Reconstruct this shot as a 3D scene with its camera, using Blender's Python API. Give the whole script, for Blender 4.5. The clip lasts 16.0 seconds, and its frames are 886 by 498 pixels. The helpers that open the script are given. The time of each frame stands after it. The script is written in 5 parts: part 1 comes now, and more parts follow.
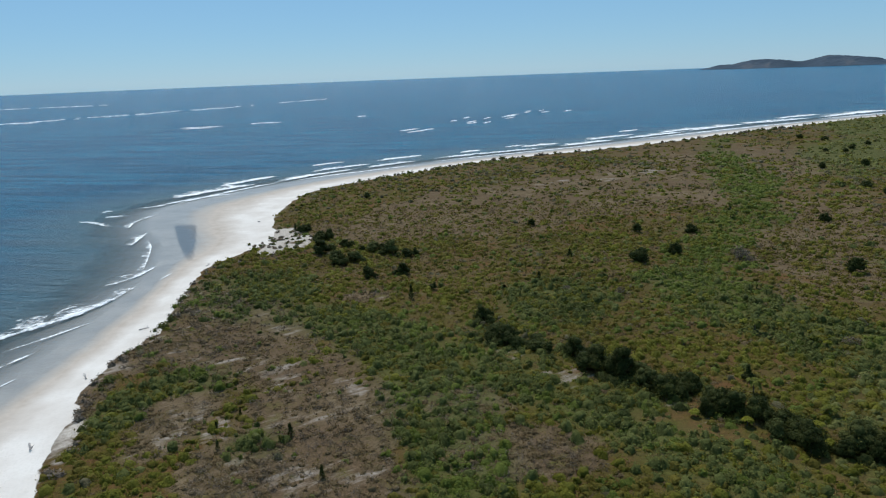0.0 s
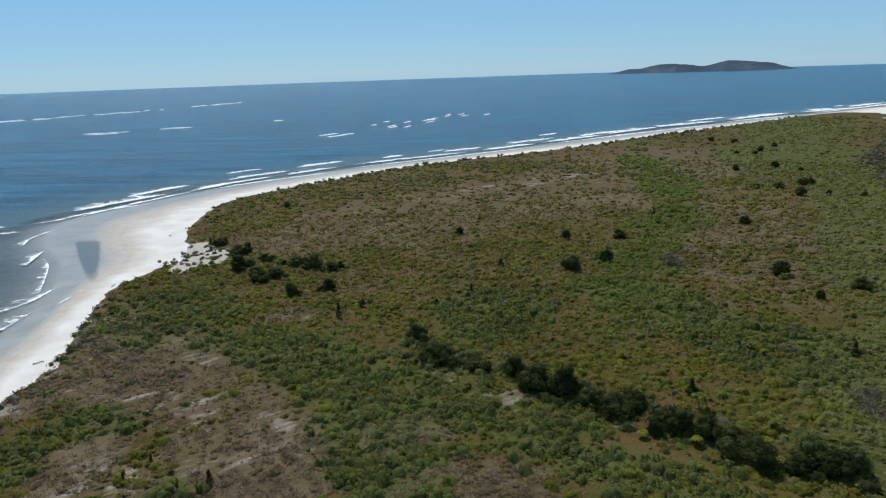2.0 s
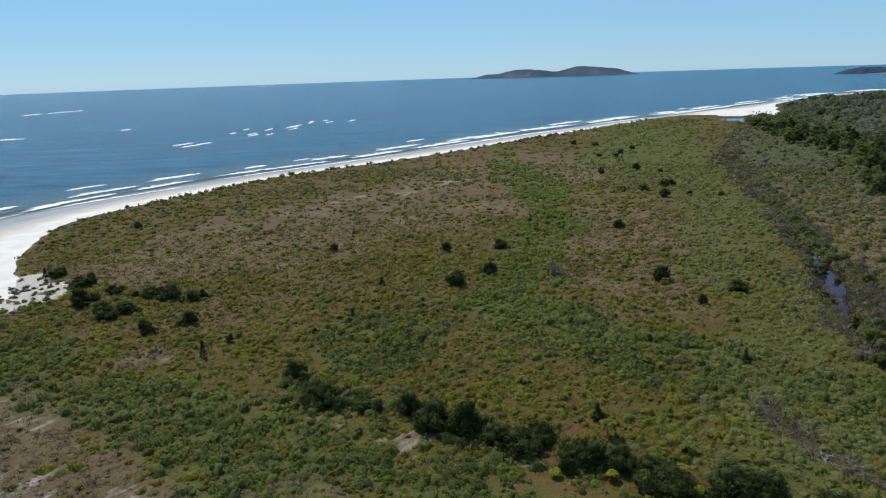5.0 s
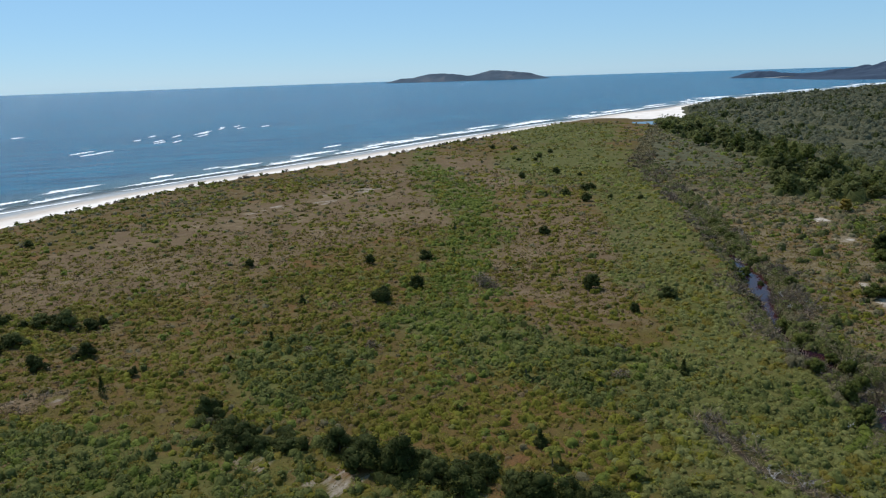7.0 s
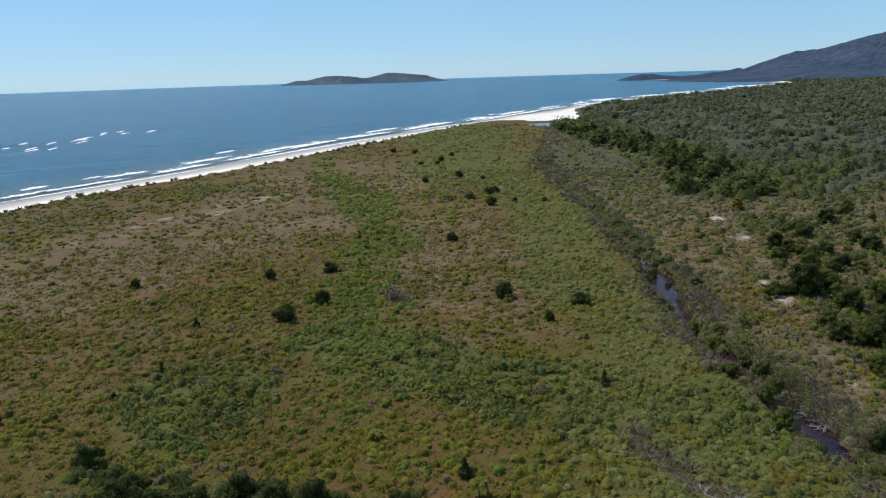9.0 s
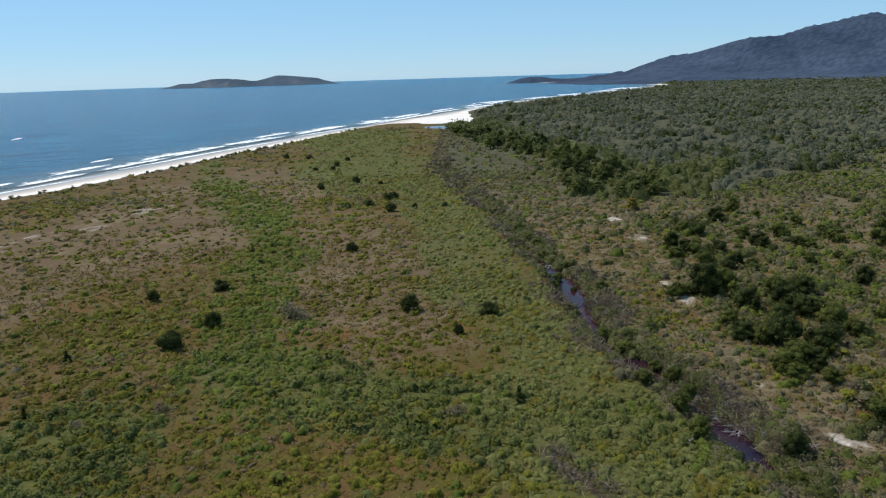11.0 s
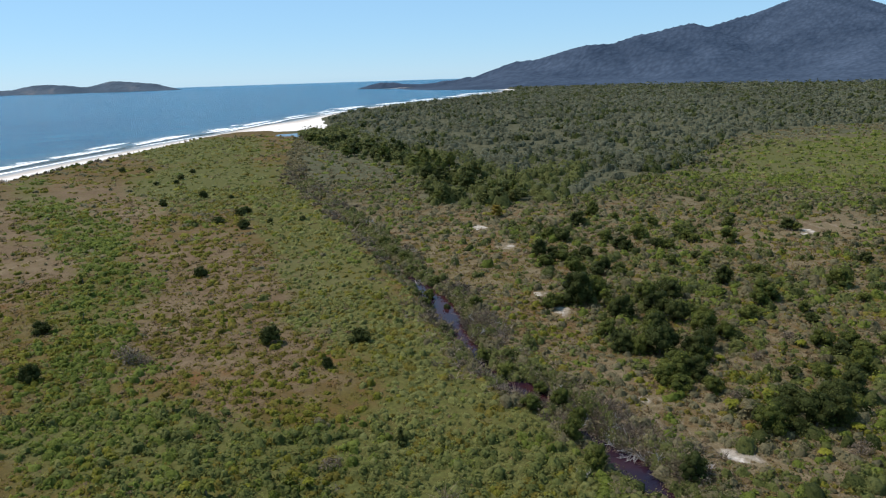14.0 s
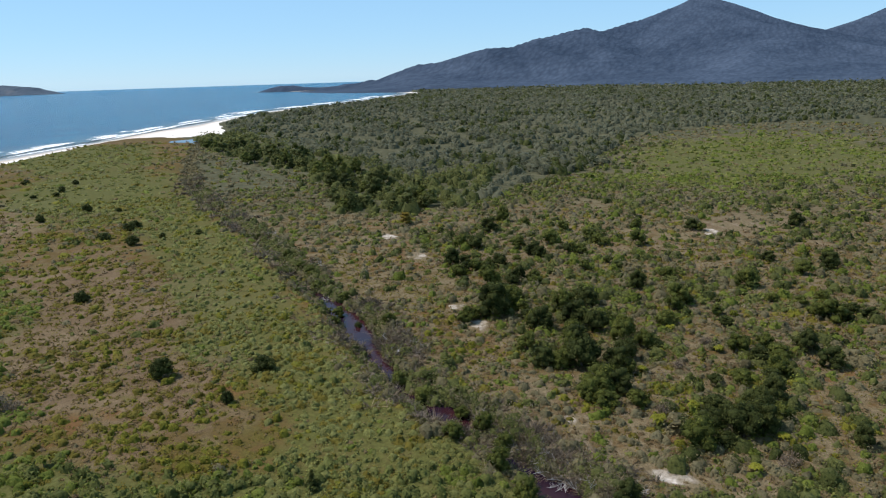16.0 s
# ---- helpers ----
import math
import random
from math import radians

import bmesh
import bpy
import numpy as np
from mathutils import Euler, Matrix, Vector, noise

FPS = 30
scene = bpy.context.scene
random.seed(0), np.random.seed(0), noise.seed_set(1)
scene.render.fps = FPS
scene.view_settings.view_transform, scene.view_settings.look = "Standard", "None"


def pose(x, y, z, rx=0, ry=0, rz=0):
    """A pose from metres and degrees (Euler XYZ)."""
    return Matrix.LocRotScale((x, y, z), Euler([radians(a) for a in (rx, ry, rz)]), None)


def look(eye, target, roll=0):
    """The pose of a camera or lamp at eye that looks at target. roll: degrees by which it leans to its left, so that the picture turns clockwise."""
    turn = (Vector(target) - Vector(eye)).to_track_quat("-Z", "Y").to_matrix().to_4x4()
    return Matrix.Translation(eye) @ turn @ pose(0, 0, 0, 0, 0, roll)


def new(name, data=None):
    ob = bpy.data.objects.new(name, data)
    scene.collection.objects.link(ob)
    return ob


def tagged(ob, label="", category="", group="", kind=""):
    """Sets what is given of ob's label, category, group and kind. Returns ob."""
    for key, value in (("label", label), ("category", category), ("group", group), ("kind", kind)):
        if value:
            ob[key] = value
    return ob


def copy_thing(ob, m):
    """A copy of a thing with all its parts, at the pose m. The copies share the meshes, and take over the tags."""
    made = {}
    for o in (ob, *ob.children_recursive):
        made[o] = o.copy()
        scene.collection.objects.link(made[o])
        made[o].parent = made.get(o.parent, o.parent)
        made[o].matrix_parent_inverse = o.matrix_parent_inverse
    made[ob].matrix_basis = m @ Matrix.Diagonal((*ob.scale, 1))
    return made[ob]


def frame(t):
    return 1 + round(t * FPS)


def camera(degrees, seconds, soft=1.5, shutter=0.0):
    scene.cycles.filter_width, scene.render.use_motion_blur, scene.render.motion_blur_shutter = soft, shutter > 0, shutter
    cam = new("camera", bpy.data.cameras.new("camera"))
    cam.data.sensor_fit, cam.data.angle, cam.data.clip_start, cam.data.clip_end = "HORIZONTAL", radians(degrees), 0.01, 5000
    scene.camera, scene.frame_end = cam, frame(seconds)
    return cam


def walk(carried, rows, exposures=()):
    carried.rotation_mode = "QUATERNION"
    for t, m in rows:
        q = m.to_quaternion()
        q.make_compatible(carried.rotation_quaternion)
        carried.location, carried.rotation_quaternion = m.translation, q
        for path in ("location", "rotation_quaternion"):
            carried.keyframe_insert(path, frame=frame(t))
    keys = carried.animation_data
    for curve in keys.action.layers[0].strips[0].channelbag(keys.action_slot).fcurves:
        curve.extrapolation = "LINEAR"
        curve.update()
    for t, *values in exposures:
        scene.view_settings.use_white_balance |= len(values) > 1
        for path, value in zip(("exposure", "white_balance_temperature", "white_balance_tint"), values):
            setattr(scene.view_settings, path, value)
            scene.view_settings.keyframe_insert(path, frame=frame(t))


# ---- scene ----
cam = camera(64.49, 16.0, soft=1.15)
# seconds, place, turn to the right, pitch and roll in degrees
PATH = [
    (0, -0.00, 0.00, 40.00, -0.00, -14.16, -2.19),
    (0.5, -0.42, 1.70, 40.22, 1.63, -14.25, -2.03),
    (1, -0.73, 3.34, 40.38, 3.25, -14.26, -1.94),
    (1.5, -0.89, 4.81, 40.28, 4.91, -14.17, -2.03),
    (2, -1.03, 6.35, 40.34, 6.58, -14.14, -1.99),
    (2.5, -1.06, 7.90, 40.27, 8.31, -14.12, -2.00),
    (3, -1.31, 9.57, 40.26, 10.33, -14.16, -2.00),
    (3.5, -1.22, 11.24, 40.22, 12.30, -14.14, -2.03),
    (4, -1.34, 12.87, 40.35, 14.32, -14.16, -1.95),
    (6.5, -0.03, 21.11, 40.67, 22.27, -14.00, -2.04),
    (7, 0.25, 22.67, 40.74, 24.33, -14.02, -1.95),
    (7.5, 0.69, 24.36, 40.73, 26.32, -14.04, -2.02),
    (8, 1.13, 25.97, 40.79, 28.40, -14.09, -1.88),
    (8.5, 1.76, 27.43, 40.80, 30.44, -14.11, -1.90),
    (9, 2.23, 28.75, 40.83, 32.56, -14.10, -1.85),
    (11.5, 6.17, 35.51, 40.90, 43.17, -14.14, -1.79),
    (12, 7.09, 36.85, 40.91, 45.20, -14.11, -1.76),
    (12.5, 8.17, 38.12, 40.92, 47.19, -14.11, -1.76),
    (13, 9.29, 39.42, 40.80, 49.09, -14.07, -1.72),
    (13.5, 10.37, 40.58, 40.77, 50.95, -14.06, -1.68),
    (14, 11.45, 41.72, 40.89, 52.87, -14.07, -1.76),
    (14.5, 12.87, 42.76, 40.86, 54.74, -14.05, -1.78),
    (15, 14.15, 43.95, 40.96, 56.67, -14.09, -1.76),
    (15.5, 15.50, 44.91, 40.98, 58.53, -14.07, -1.79),
    (16, 16.90, 45.93, 41.01, 60.59, -14.08, -1.76),
]


def held(x, y, z, turn, pitch, roll):
    yaw, tip = radians(-turn), radians(pitch)
    way = Vector((-math.sin(yaw) * math.cos(tip), math.cos(yaw) * math.cos(tip), math.sin(tip)))
    eye = Vector((x, y, z))
    return look(eye, eye + way, roll)


walk(cam, [(row[0], held(*row[1:])) for row in PATH], exposures=((0, -0.22, 6370, 9.2), (4, -0.05, 6380, 9.5), (7, 0.06, 6520, 12.5), (12, 0.19, 6580, 13), (16, 0.35, 6650, 14.5)))

# ---- light ----
SUN_TURN, SUN_UP = radians(-18), radians(56)
world = bpy.data.worlds.new("sky")
scene.world = world
world.use_nodes = True
wn = world.node_tree.nodes
sky = wn.new("ShaderNodeTexSky")
sky.sky_type = "NISHITA"
sky.sun_disc = False
sky.sun_elevation, sky.sun_rotation = SUN_UP, SUN_TURN
sky.altitude = 0
sky.air_density, sky.dust_density, sky.ozone_density = 0.85, 0.0, 10.0
wn["Background"].inputs["Strength"].default_value = 0.098
haze = wn.new("ShaderNodeMix")
haze.data_type = "RGBA"
haze.inputs[0].default_value = 0.58
haze.inputs[7].default_value = (3.2, 6.2, 8.6, 1)
world.node_tree.links.new(sky.outputs[0], haze.inputs[6])
world.node_tree.links.new(haze.outputs[2], wn["Background"].inputs["Color"])
sun = new("sun", bpy.data.lights.new("sun", "SUN"))
sun.data.energy, sun.data.angle, sun.data.color = 4.1, radians(0.5), (1.0, 0.965, 0.91)
to_sun = Vector((math.sin(SUN_TURN) * math.cos(SUN_UP), math.cos(SUN_TURN) * math.cos(SUN_UP), math.sin(SUN_UP)))
sun.matrix_world = look(to_sun * 100, (0, 0, 0))
scene.view_settings.exposure = 0.0

# ---- materials ----


class Nodes:
    """A short hand for building node materials."""

    def __init__(self, name):
        self.mat = bpy.data.materials.new(name)
        self.mat.use_nodes = True
        self.tree = self.mat.node_tree
        self.bsdf = self.tree.nodes["Principled BSDF"]
        self.out = self.tree.nodes["Material Output"]

    def add(self, kind):
        return self.tree.nodes.new("ShaderNode" + kind)

    def link(self, a, b):
        self.tree.links.new(a, b)

    def place(self, scale=(1, 1, 1)):
        geo = self.add("NewGeometry")
        m = self.add("Mapping")
        m.inputs["Scale"].default_value = scale
        self.link(geo.outputs["Position"], m.inputs["Vector"])
        return m.outputs[0]

    def noise(self, vec, scale, detail=4.0, rough=0.6, twist=0.0):
        n = self.add("TexNoise")
        n.inputs["Scale"].default_value, n.inputs["Detail"].default_value = scale, detail
        n.inputs["Roughness"].default_value, n.inputs["Distortion"].default_value = rough, twist
        self.link(vec, n.inputs["Vector"])
        return n.outputs["Fac"]

    def ramp(self, fac, stops):
        r = self.add("ValToRGB")
        while len(r.color_ramp.elements) < len(stops):
            r.color_ramp.elements.new(0.5)
        for e, (at, c) in zip(r.color_ramp.elements, stops):
            e.position = at
            e.color = (*c, 1) if len(c) == 3 else c
        self.link(fac, r.inputs[0])
        return r.outputs["Color"]

    def grey(self, fac, lo, hi):
        return self.ramp(fac, [(lo, (0, 0, 0)), (hi, (1, 1, 1))])

    def mix(self, fac, a, b, how="MIX"):
        m = self.add("Mix")
        m.data_type, m.blend_type = "RGBA", how
        for value, slot in ((fac, 0), (a, 6), (b, 7)):
            if isinstance(value, (int, float)):
                m.inputs[slot].default_value = value
            elif isinstance(value, tuple):
                m.inputs[slot].default_value = (*value, 1)
            else:
                self.link(value, m.inputs[slot])
        return m.outputs[2]

    def math(self, how, a, b=0.0):
        m = self.add("Math")
        m.operation = how
        for n, value in enumerate((a, b)):
            if isinstance(value, (int, float)):
                m.inputs[n].default_value = value
            else:
                self.link(value, m.inputs[n])
        return m.outputs[0]

    def attr(self, name):
        a = self.add("Attribute")
        a.attribute_name = name
        return a.outputs["Fac"]

    def bump(self, height, strength, distance):
        b = self.add("Bump")
        b.inputs["Strength"].default_value, b.inputs["Distance"].default_value = strength, distance
        self.link(height, b.inputs["Height"])
        self.link(b.outputs[0], self.bsdf.inputs["Normal"])

    def set(self, **sets):
        for key, value in sets.items():
            slot = self.bsdf.inputs[key.replace("_", " ")]
            if isinstance(value, (int, float)):
                slot.default_value = value
            elif isinstance(value, tuple):
                slot.default_value = (*value, 1)
            else:
                self.link(value, slot)
        return self


def foliage(name, dark, mid, light, clear=0.3, patch=0.06, gloss=0.6, grain=4.5):
    """Leaves: a tone of its own for each leaf, a fine grain over dense clumps, and slow drifts over the land."""
    n = Nodes(name)
    geo = n.add("NewGeometry")
    p = n.place()
    fine = n.noise(p, grain, 4.0, 0.7)
    each = n.math("ADD", n.math("MULTIPLY", geo.outputs["Random Per Island"], 0.45), n.math("MULTIPLY", n.grey(fine, 0.30, 0.70), 0.55))
    leaf = n.ramp(each, [(0.12, tuple(c * 0.75 for c in dark)), (0.5, mid), (0.9, light)])
    drift = n.noise(p, patch, 3.0)
    tone = n.mix(n.grey(drift, 0.35, 0.68), tuple(c * 0.78 for c in mid), tuple(min(1, c * 1.15) for c in light))
    colour = n.mix(0.36, leaf, tone)
    # tone darkens clumps at random, and their hearts as painted inner shade
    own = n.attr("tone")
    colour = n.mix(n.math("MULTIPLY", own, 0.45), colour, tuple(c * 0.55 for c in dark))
    colour = n.mix(n.ramp(own, [(0.0, (1, 1, 1)), (0.45, (0, 0, 0))]), colour, n.mix(1.0, colour, (1.25, 1.15, 0.95), "MULTIPLY"))
    n.set(Base_Color=colour, Roughness=gloss)
    n.bsdf.inputs["Specular IOR Level"].default_value = 0.05
    n.bump(fine, 0.9, 0.22)
    through_leaf = n.add("BsdfTranslucent")
    n.link(colour, through_leaf.inputs["Color"])
    both = n.add("MixShader")
    both.inputs[0].default_value = clear
    n.link(n.bsdf.outputs[0], both.inputs[1])
    n.link(through_leaf.outputs[0], both.inputs[2])
    n.link(both.outputs[0], n.out.inputs["Surface"])
    return n.mat


def ground_material():
    n = Nodes("ground_cover")
    p = n.place()
    fine, mid, slow = n.noise(p, 2.2, 6.0), n.noise(p, 0.35, 5.0), n.noise(p, 0.05, 4.0)
    turned = n.add("Mapping")
    turned.inputs["Rotation"].default_value[2] = radians(-32)
    n.link(p, turned.inputs["Vector"])
    swept = n.add("Mapping")
    swept.inputs["Scale"].default_value = (0.16, 0.7, 1)
    n.link(turned.outputs[0], swept.inputs["Vector"])
    streak = n.noise(swept.outputs[0], 1.0, 6.0, 0.68, 0.4)
    blades = n.noise(p, 5.0, 5.0, 0.75, 0.5)
    moss = n.mix(n.grey(fine, 0.3, 0.7), (0.046, 0.042, 0.008), (0.108, 0.094, 0.018))
    soil = n.mix(n.grey(mid, 0.42, 0.62), n.mix(n.grey(slow, 0.45, 0.6), (0.094, 0.062, 0.022), (0.128, 0.065, 0.027)), moss)
    straw = n.mix(n.grey(fine, 0.3, 0.75), (0.092, 0.059, 0.033), (0.156, 0.104, 0.064))
    straw = n.mix(n.grey(streak, 0.5, 0.74), straw, (0.168, 0.118, 0.077))
    straw = n.mix(n.grey(mid, 0.54, 0.7), straw, (0.110, 0.096, 0.026))
    straw = n.mix(n.math("MULTIPLY", n.grey(slow, 0.45, 0.62), 0.6), straw, n.mix(n.grey(mid, 0.4, 0.6), (0.218, 0.166, 0.100), (0.125, 0.085, 0.050)))
    bare = n.mix(n.grey(fine, 0.3, 0.7), (0.180, 0.142, 0.110), (0.32, 0.275, 0.232))
    bare = n.mix(n.grey(n.attr("bare"), 0.60, 0.75), bare, n.mix(n.grey(fine, 0.3, 0.7), (0.30, 0.255, 0.21), (0.54, 0.48, 0.42)))
    dry = n.math("ADD", n.attr("dry"), n.math("MULTIPLY", n.math("SUBTRACT", mid, 0.5), 1.3))
    colour = n.mix(n.grey(dry, 0.35, 0.6), soil, straw)
    colour = n.mix(n.math("MULTIPLY", n.grey(blades, 0.46, 0.66), 0.85), colour, (0.045, 0.036, 0.018))
    colour = n.mix(n.math("MULTIPLY", n.ramp(blades, [(0.26, (1, 1, 1)), (0.44, (0, 0, 0))]), 0.35), colour, (0.20, 0.160, 0.080))
    open_sand = n.math("ADD", n.attr("bare"), n.math("MULTIPLY", n.math("SUBTRACT", streak, 0.5), 1.6))
    colour = n.mix(n.grey(open_sand, 0.42, 0.66), colour, bare)
    colour = n.mix(n.math("MULTIPLY", n.attr("lush"), 0.8), colour, n.mix(n.grey(fine, 0.3, 0.7), (0.046, 0.051, 0.015), (0.100, 0.107, 0.034)))
    tan = n.mix(n.grey(fine, 0.3, 0.7), (0.100, 0.074, 0.040), (0.192, 0.148, 0.090))
    tan = n.mix(n.math("MULTIPLY", n.grey(blades, 0.46, 0.66), 0.7), tan, (0.056, 0.050, 0.026))
    colour = n.mix(n.math("MULTIPLY", n.attr("bank"), n.grey(mid, 0.36, 0.58)), colour, tan)
    wood = n.mix(n.grey(mid, 0.4, 0.6), (0.050, 0.050, 0.027), (0.088, 0.082, 0.048))
    colour = n.mix(n.attr("wood"), colour, wood)
    colour = n.mix(n.attr("mud"), colour, n.mix(n.grey(fine, 0.3, 0.7), (0.030, 0.021, 0.017), (0.062, 0.046, 0.036)))
    long_noise = n.noise(p, 0.12, 4.0)
    white = n.mix(n.grey(long_noise, 0.35, 0.68), (0.72, 0.665, 0.615), (0.60, 0.535, 0.48))
    white = n.mix(n.math("MULTIPLY", n.grey(fine, 0.5, 0.8), 0.25), white, (0.45, 0.40, 0.34))
    damp = n.mix(n.grey(mid, 0.3, 0.7), (0.42, 0.355, 0.30), (0.51, 0.44, 0.38))
    soaked = n.mix(n.grey(long_noise, 0.35, 0.65), (0.25, 0.233, 0.213), (0.33, 0.302, 0.27))
    pool = n.attr("pool")
    wetness = n.math("ADD", n.attr("wet"), n.math("MULTIPLY", n.math("SUBTRACT", long_noise, 0.5), 0.22))
    shore = n.mix(n.grey(wetness, 0.27, 0.50), white, damp)
    shore = n.mix(n.grey(wetness, 0.54, 0.70), shore, soaked)
    shore = n.mix(n.grey(pool, 0.15, 0.6), shore, (0.105, 0.11, 0.115))
    sandy = n.math("ADD", n.attr("sand"), n.math("MULTIPLY", n.math("SUBTRACT", mid, 0.5), 0.7))
    is_sand = n.grey(sandy, 0.47, 0.55)
    n.set(Base_Color=n.mix(is_sand, colour, shore))
    shine = n.math("MULTIPLY", is_sand, n.grey(wetness, 0.50, 0.75))
    n.set(Roughness=n.math("SUBTRACT", 0.92, n.math("MULTIPLY", shine, 0.62)), Specular_IOR_Level=n.math("ADD", 0.03, n.math("MULTIPLY", shine, 0.30)))
    n.bump(n.math("ADD", mid, n.math("MULTIPLY", fine, 0.5)), 0.5, 0.25)
    return n.mat


def sea_material():
    n = Nodes("sea_water")
    p = n.place()
    off = n.attr("off")
    run = n.add("CombineXYZ")
    flat = n.add("SeparateXYZ")
    n.link(p, flat.inputs[0])
    # crests run along (0.96, 0.28)
    n.link(n.math("ADD", n.math("MULTIPLY", flat.outputs[0], 0.012), n.math("MULTIPLY", flat.outputs[1], -0.003)), run.inputs[0])
    n.link(n.math("ADD", n.math("MULTIPLY", flat.outputs[1], 0.10), n.math("MULTIPLY", flat.outputs[0], 0.026)), run.inputs[1])
    swell = n.noise(run.outputs[0], 1.0, 5.0, 0.58, 0.25)
    lines = n.add("CombineXYZ")
    n.link(n.math("ADD", n.math("MULTIPLY", flat.outputs[0], 0.035), n.math("MULTIPLY", flat.outputs[1], -0.009)), lines.inputs[0])
    n.link(n.math("ADD", n.math("MULTIPLY", flat.outputs[1], 0.30), n.math("MULTIPLY", flat.outputs[0], 0.078)), lines.inputs[1])
    crest = n.noise(lines.outputs[0], 1.0, 4.0, 0.6, 0.3)
    chop = n.noise(n.place((0.30, 0.75, 1)), 1.0, 5.0, 0.62)
    slow = n.noise(n.place((0.004, 0.009, 1)), 1.0, 4.0)
    depth = n.add("MapRange")
    depth.interpolation_type = "SMOOTHSTEP"
    n.link(off, depth.inputs["Value"])
    depth.inputs["From Min"].default_value, depth.inputs["From Max"].default_value = 0.0, 60.0
    deep = n.mix(n.grey(slow, 0.35, 0.65), (0.005, 0.114, 0.210), (0.008, 0.158, 0.268))
    # swell and crest bands darkened, wave shading put into the water's colour
    deep = n.mix(n.grey(swell, 0.44, 0.60), deep, (0.004, 0.066, 0.140))
    deep = n.mix(n.math("MULTIPLY", n.grey(crest, 0.5, 0.66), 0.85), deep, (0.003, 0.045, 0.105))
    shoal = n.mix(n.grey(swell, 0.3, 0.7), (0.085, 0.135, 0.15), (0.135, 0.185, 0.19))
    colour = n.mix(depth.outputs[0], shoal, deep)
    n.set(Base_Color=colour, Roughness=0.25, IOR=1.33, Specular_IOR_Level=0.36)
    thin = n.add("MapRange")
    n.link(n.math("ADD", off, n.math("MULTIPLY", n.math("SUBTRACT", n.noise(p, 0.12, 4.0), 0.5), 9.0)), thin.inputs["Value"])
    thin.inputs["From Min"].default_value, thin.inputs["From Max"].default_value = -1.0, 17.0
    n.set(Alpha=thin.outputs[0])
    waves = n.math("ADD", n.math("ADD", swell, n.math("MULTIPLY", crest, 0.5)), n.math("MULTIPLY", chop, 0.8))
    n.bump(waves, 1.0, 3.6)
    return n.mat


def foam_material():
    n = Nodes("foam")
    p = n.place()
    lace = n.noise(p, 0.9, 6.0, 0.7, 0.6)
    solid = n.attr("solid")
    n.set(Base_Color=n.mix(lace, (0.82, 0.84, 0.86), (0.93, 0.93, 0.93)), Roughness=0.8)
    broad = n.noise(n.place(), 0.22, 4.0, 0.6, 0.8)
    worn = n.math("ADD", n.math("MULTIPLY", n.math("SUBTRACT", lace, 0.55), 1.5), n.math("MULTIPLY", n.math("SUBTRACT", broad, 0.56), 1.6))
    edge = n.math("ADD", n.math("MULTIPLY", solid, 1.05), worn)
    n.set(Alpha=n.grey(edge, 0.22, 0.62))
    n.bump(lace, 0.6, 0.3)
    return n.mat


def hill_material(name, low, high, bald=None):
    """A wooded slope far off: crowns as cells, with drifts of tone."""
    n = Nodes(name)
    p = n.place()
    cells = n.add("TexVoronoi")
    cells.inputs["Scale"].default_value = 0.085
    n.link(n.place((0.4, 1, 1)), cells.inputs["Vector"])
    slow, mid = n.noise(p, 0.005, 6.0, 0.65), n.noise(n.place((0.35, 1, 1)), 0.03, 7.0, 0.72)
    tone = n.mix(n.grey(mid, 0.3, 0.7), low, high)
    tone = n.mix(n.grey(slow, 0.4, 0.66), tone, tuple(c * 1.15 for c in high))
    # cell edges painted darker, the shade between crowns put into the colour
    tone = n.mix(n.math("MULTIPLY", n.grey(cells.outputs["Distance"], 0.15, 0.8), 0.4), tone, tuple(c * 0.6 for c in low))
    if bald:
        tone = n.mix(n.grey(slow, 0.56, 0.66), tone, bald)
    n.set(Base_Color=tone, Roughness=0.9)
    n.bsdf.inputs["Specular IOR Level"].default_value = 0.02
    n.bump(n.math("ADD", n.math("MULTIPLY", cells.outputs["Distance"], -1.0), mid), 0.7, 3.0)
    return n.mat


def bark(name, a, b):
    n = Nodes(name)
    grain = n.noise(n.place((6, 6, 1)), 2.0, 5.0)
    n.set(Base_Color=n.mix(grain, a, b), Roughness=0.9)
    n.bump(grain, 0.6, 0.03)
    return n.mat


def creek_material():
    n = Nodes("creek_water")
    slow = n.noise(n.place(), 0.12, 3.0)
    n.set(Base_Color=n.mix(n.grey(slow, 0.4, 0.6), (0.030, 0.009, 0.011), (0.012, 0.008, 0.018)), Roughness=0.08, IOR=1.33, Specular_IOR_Level=0.24)
    n.bump(n.noise(n.place(), 1.2, 3.0), 0.06, 0.1)
    return n.mat


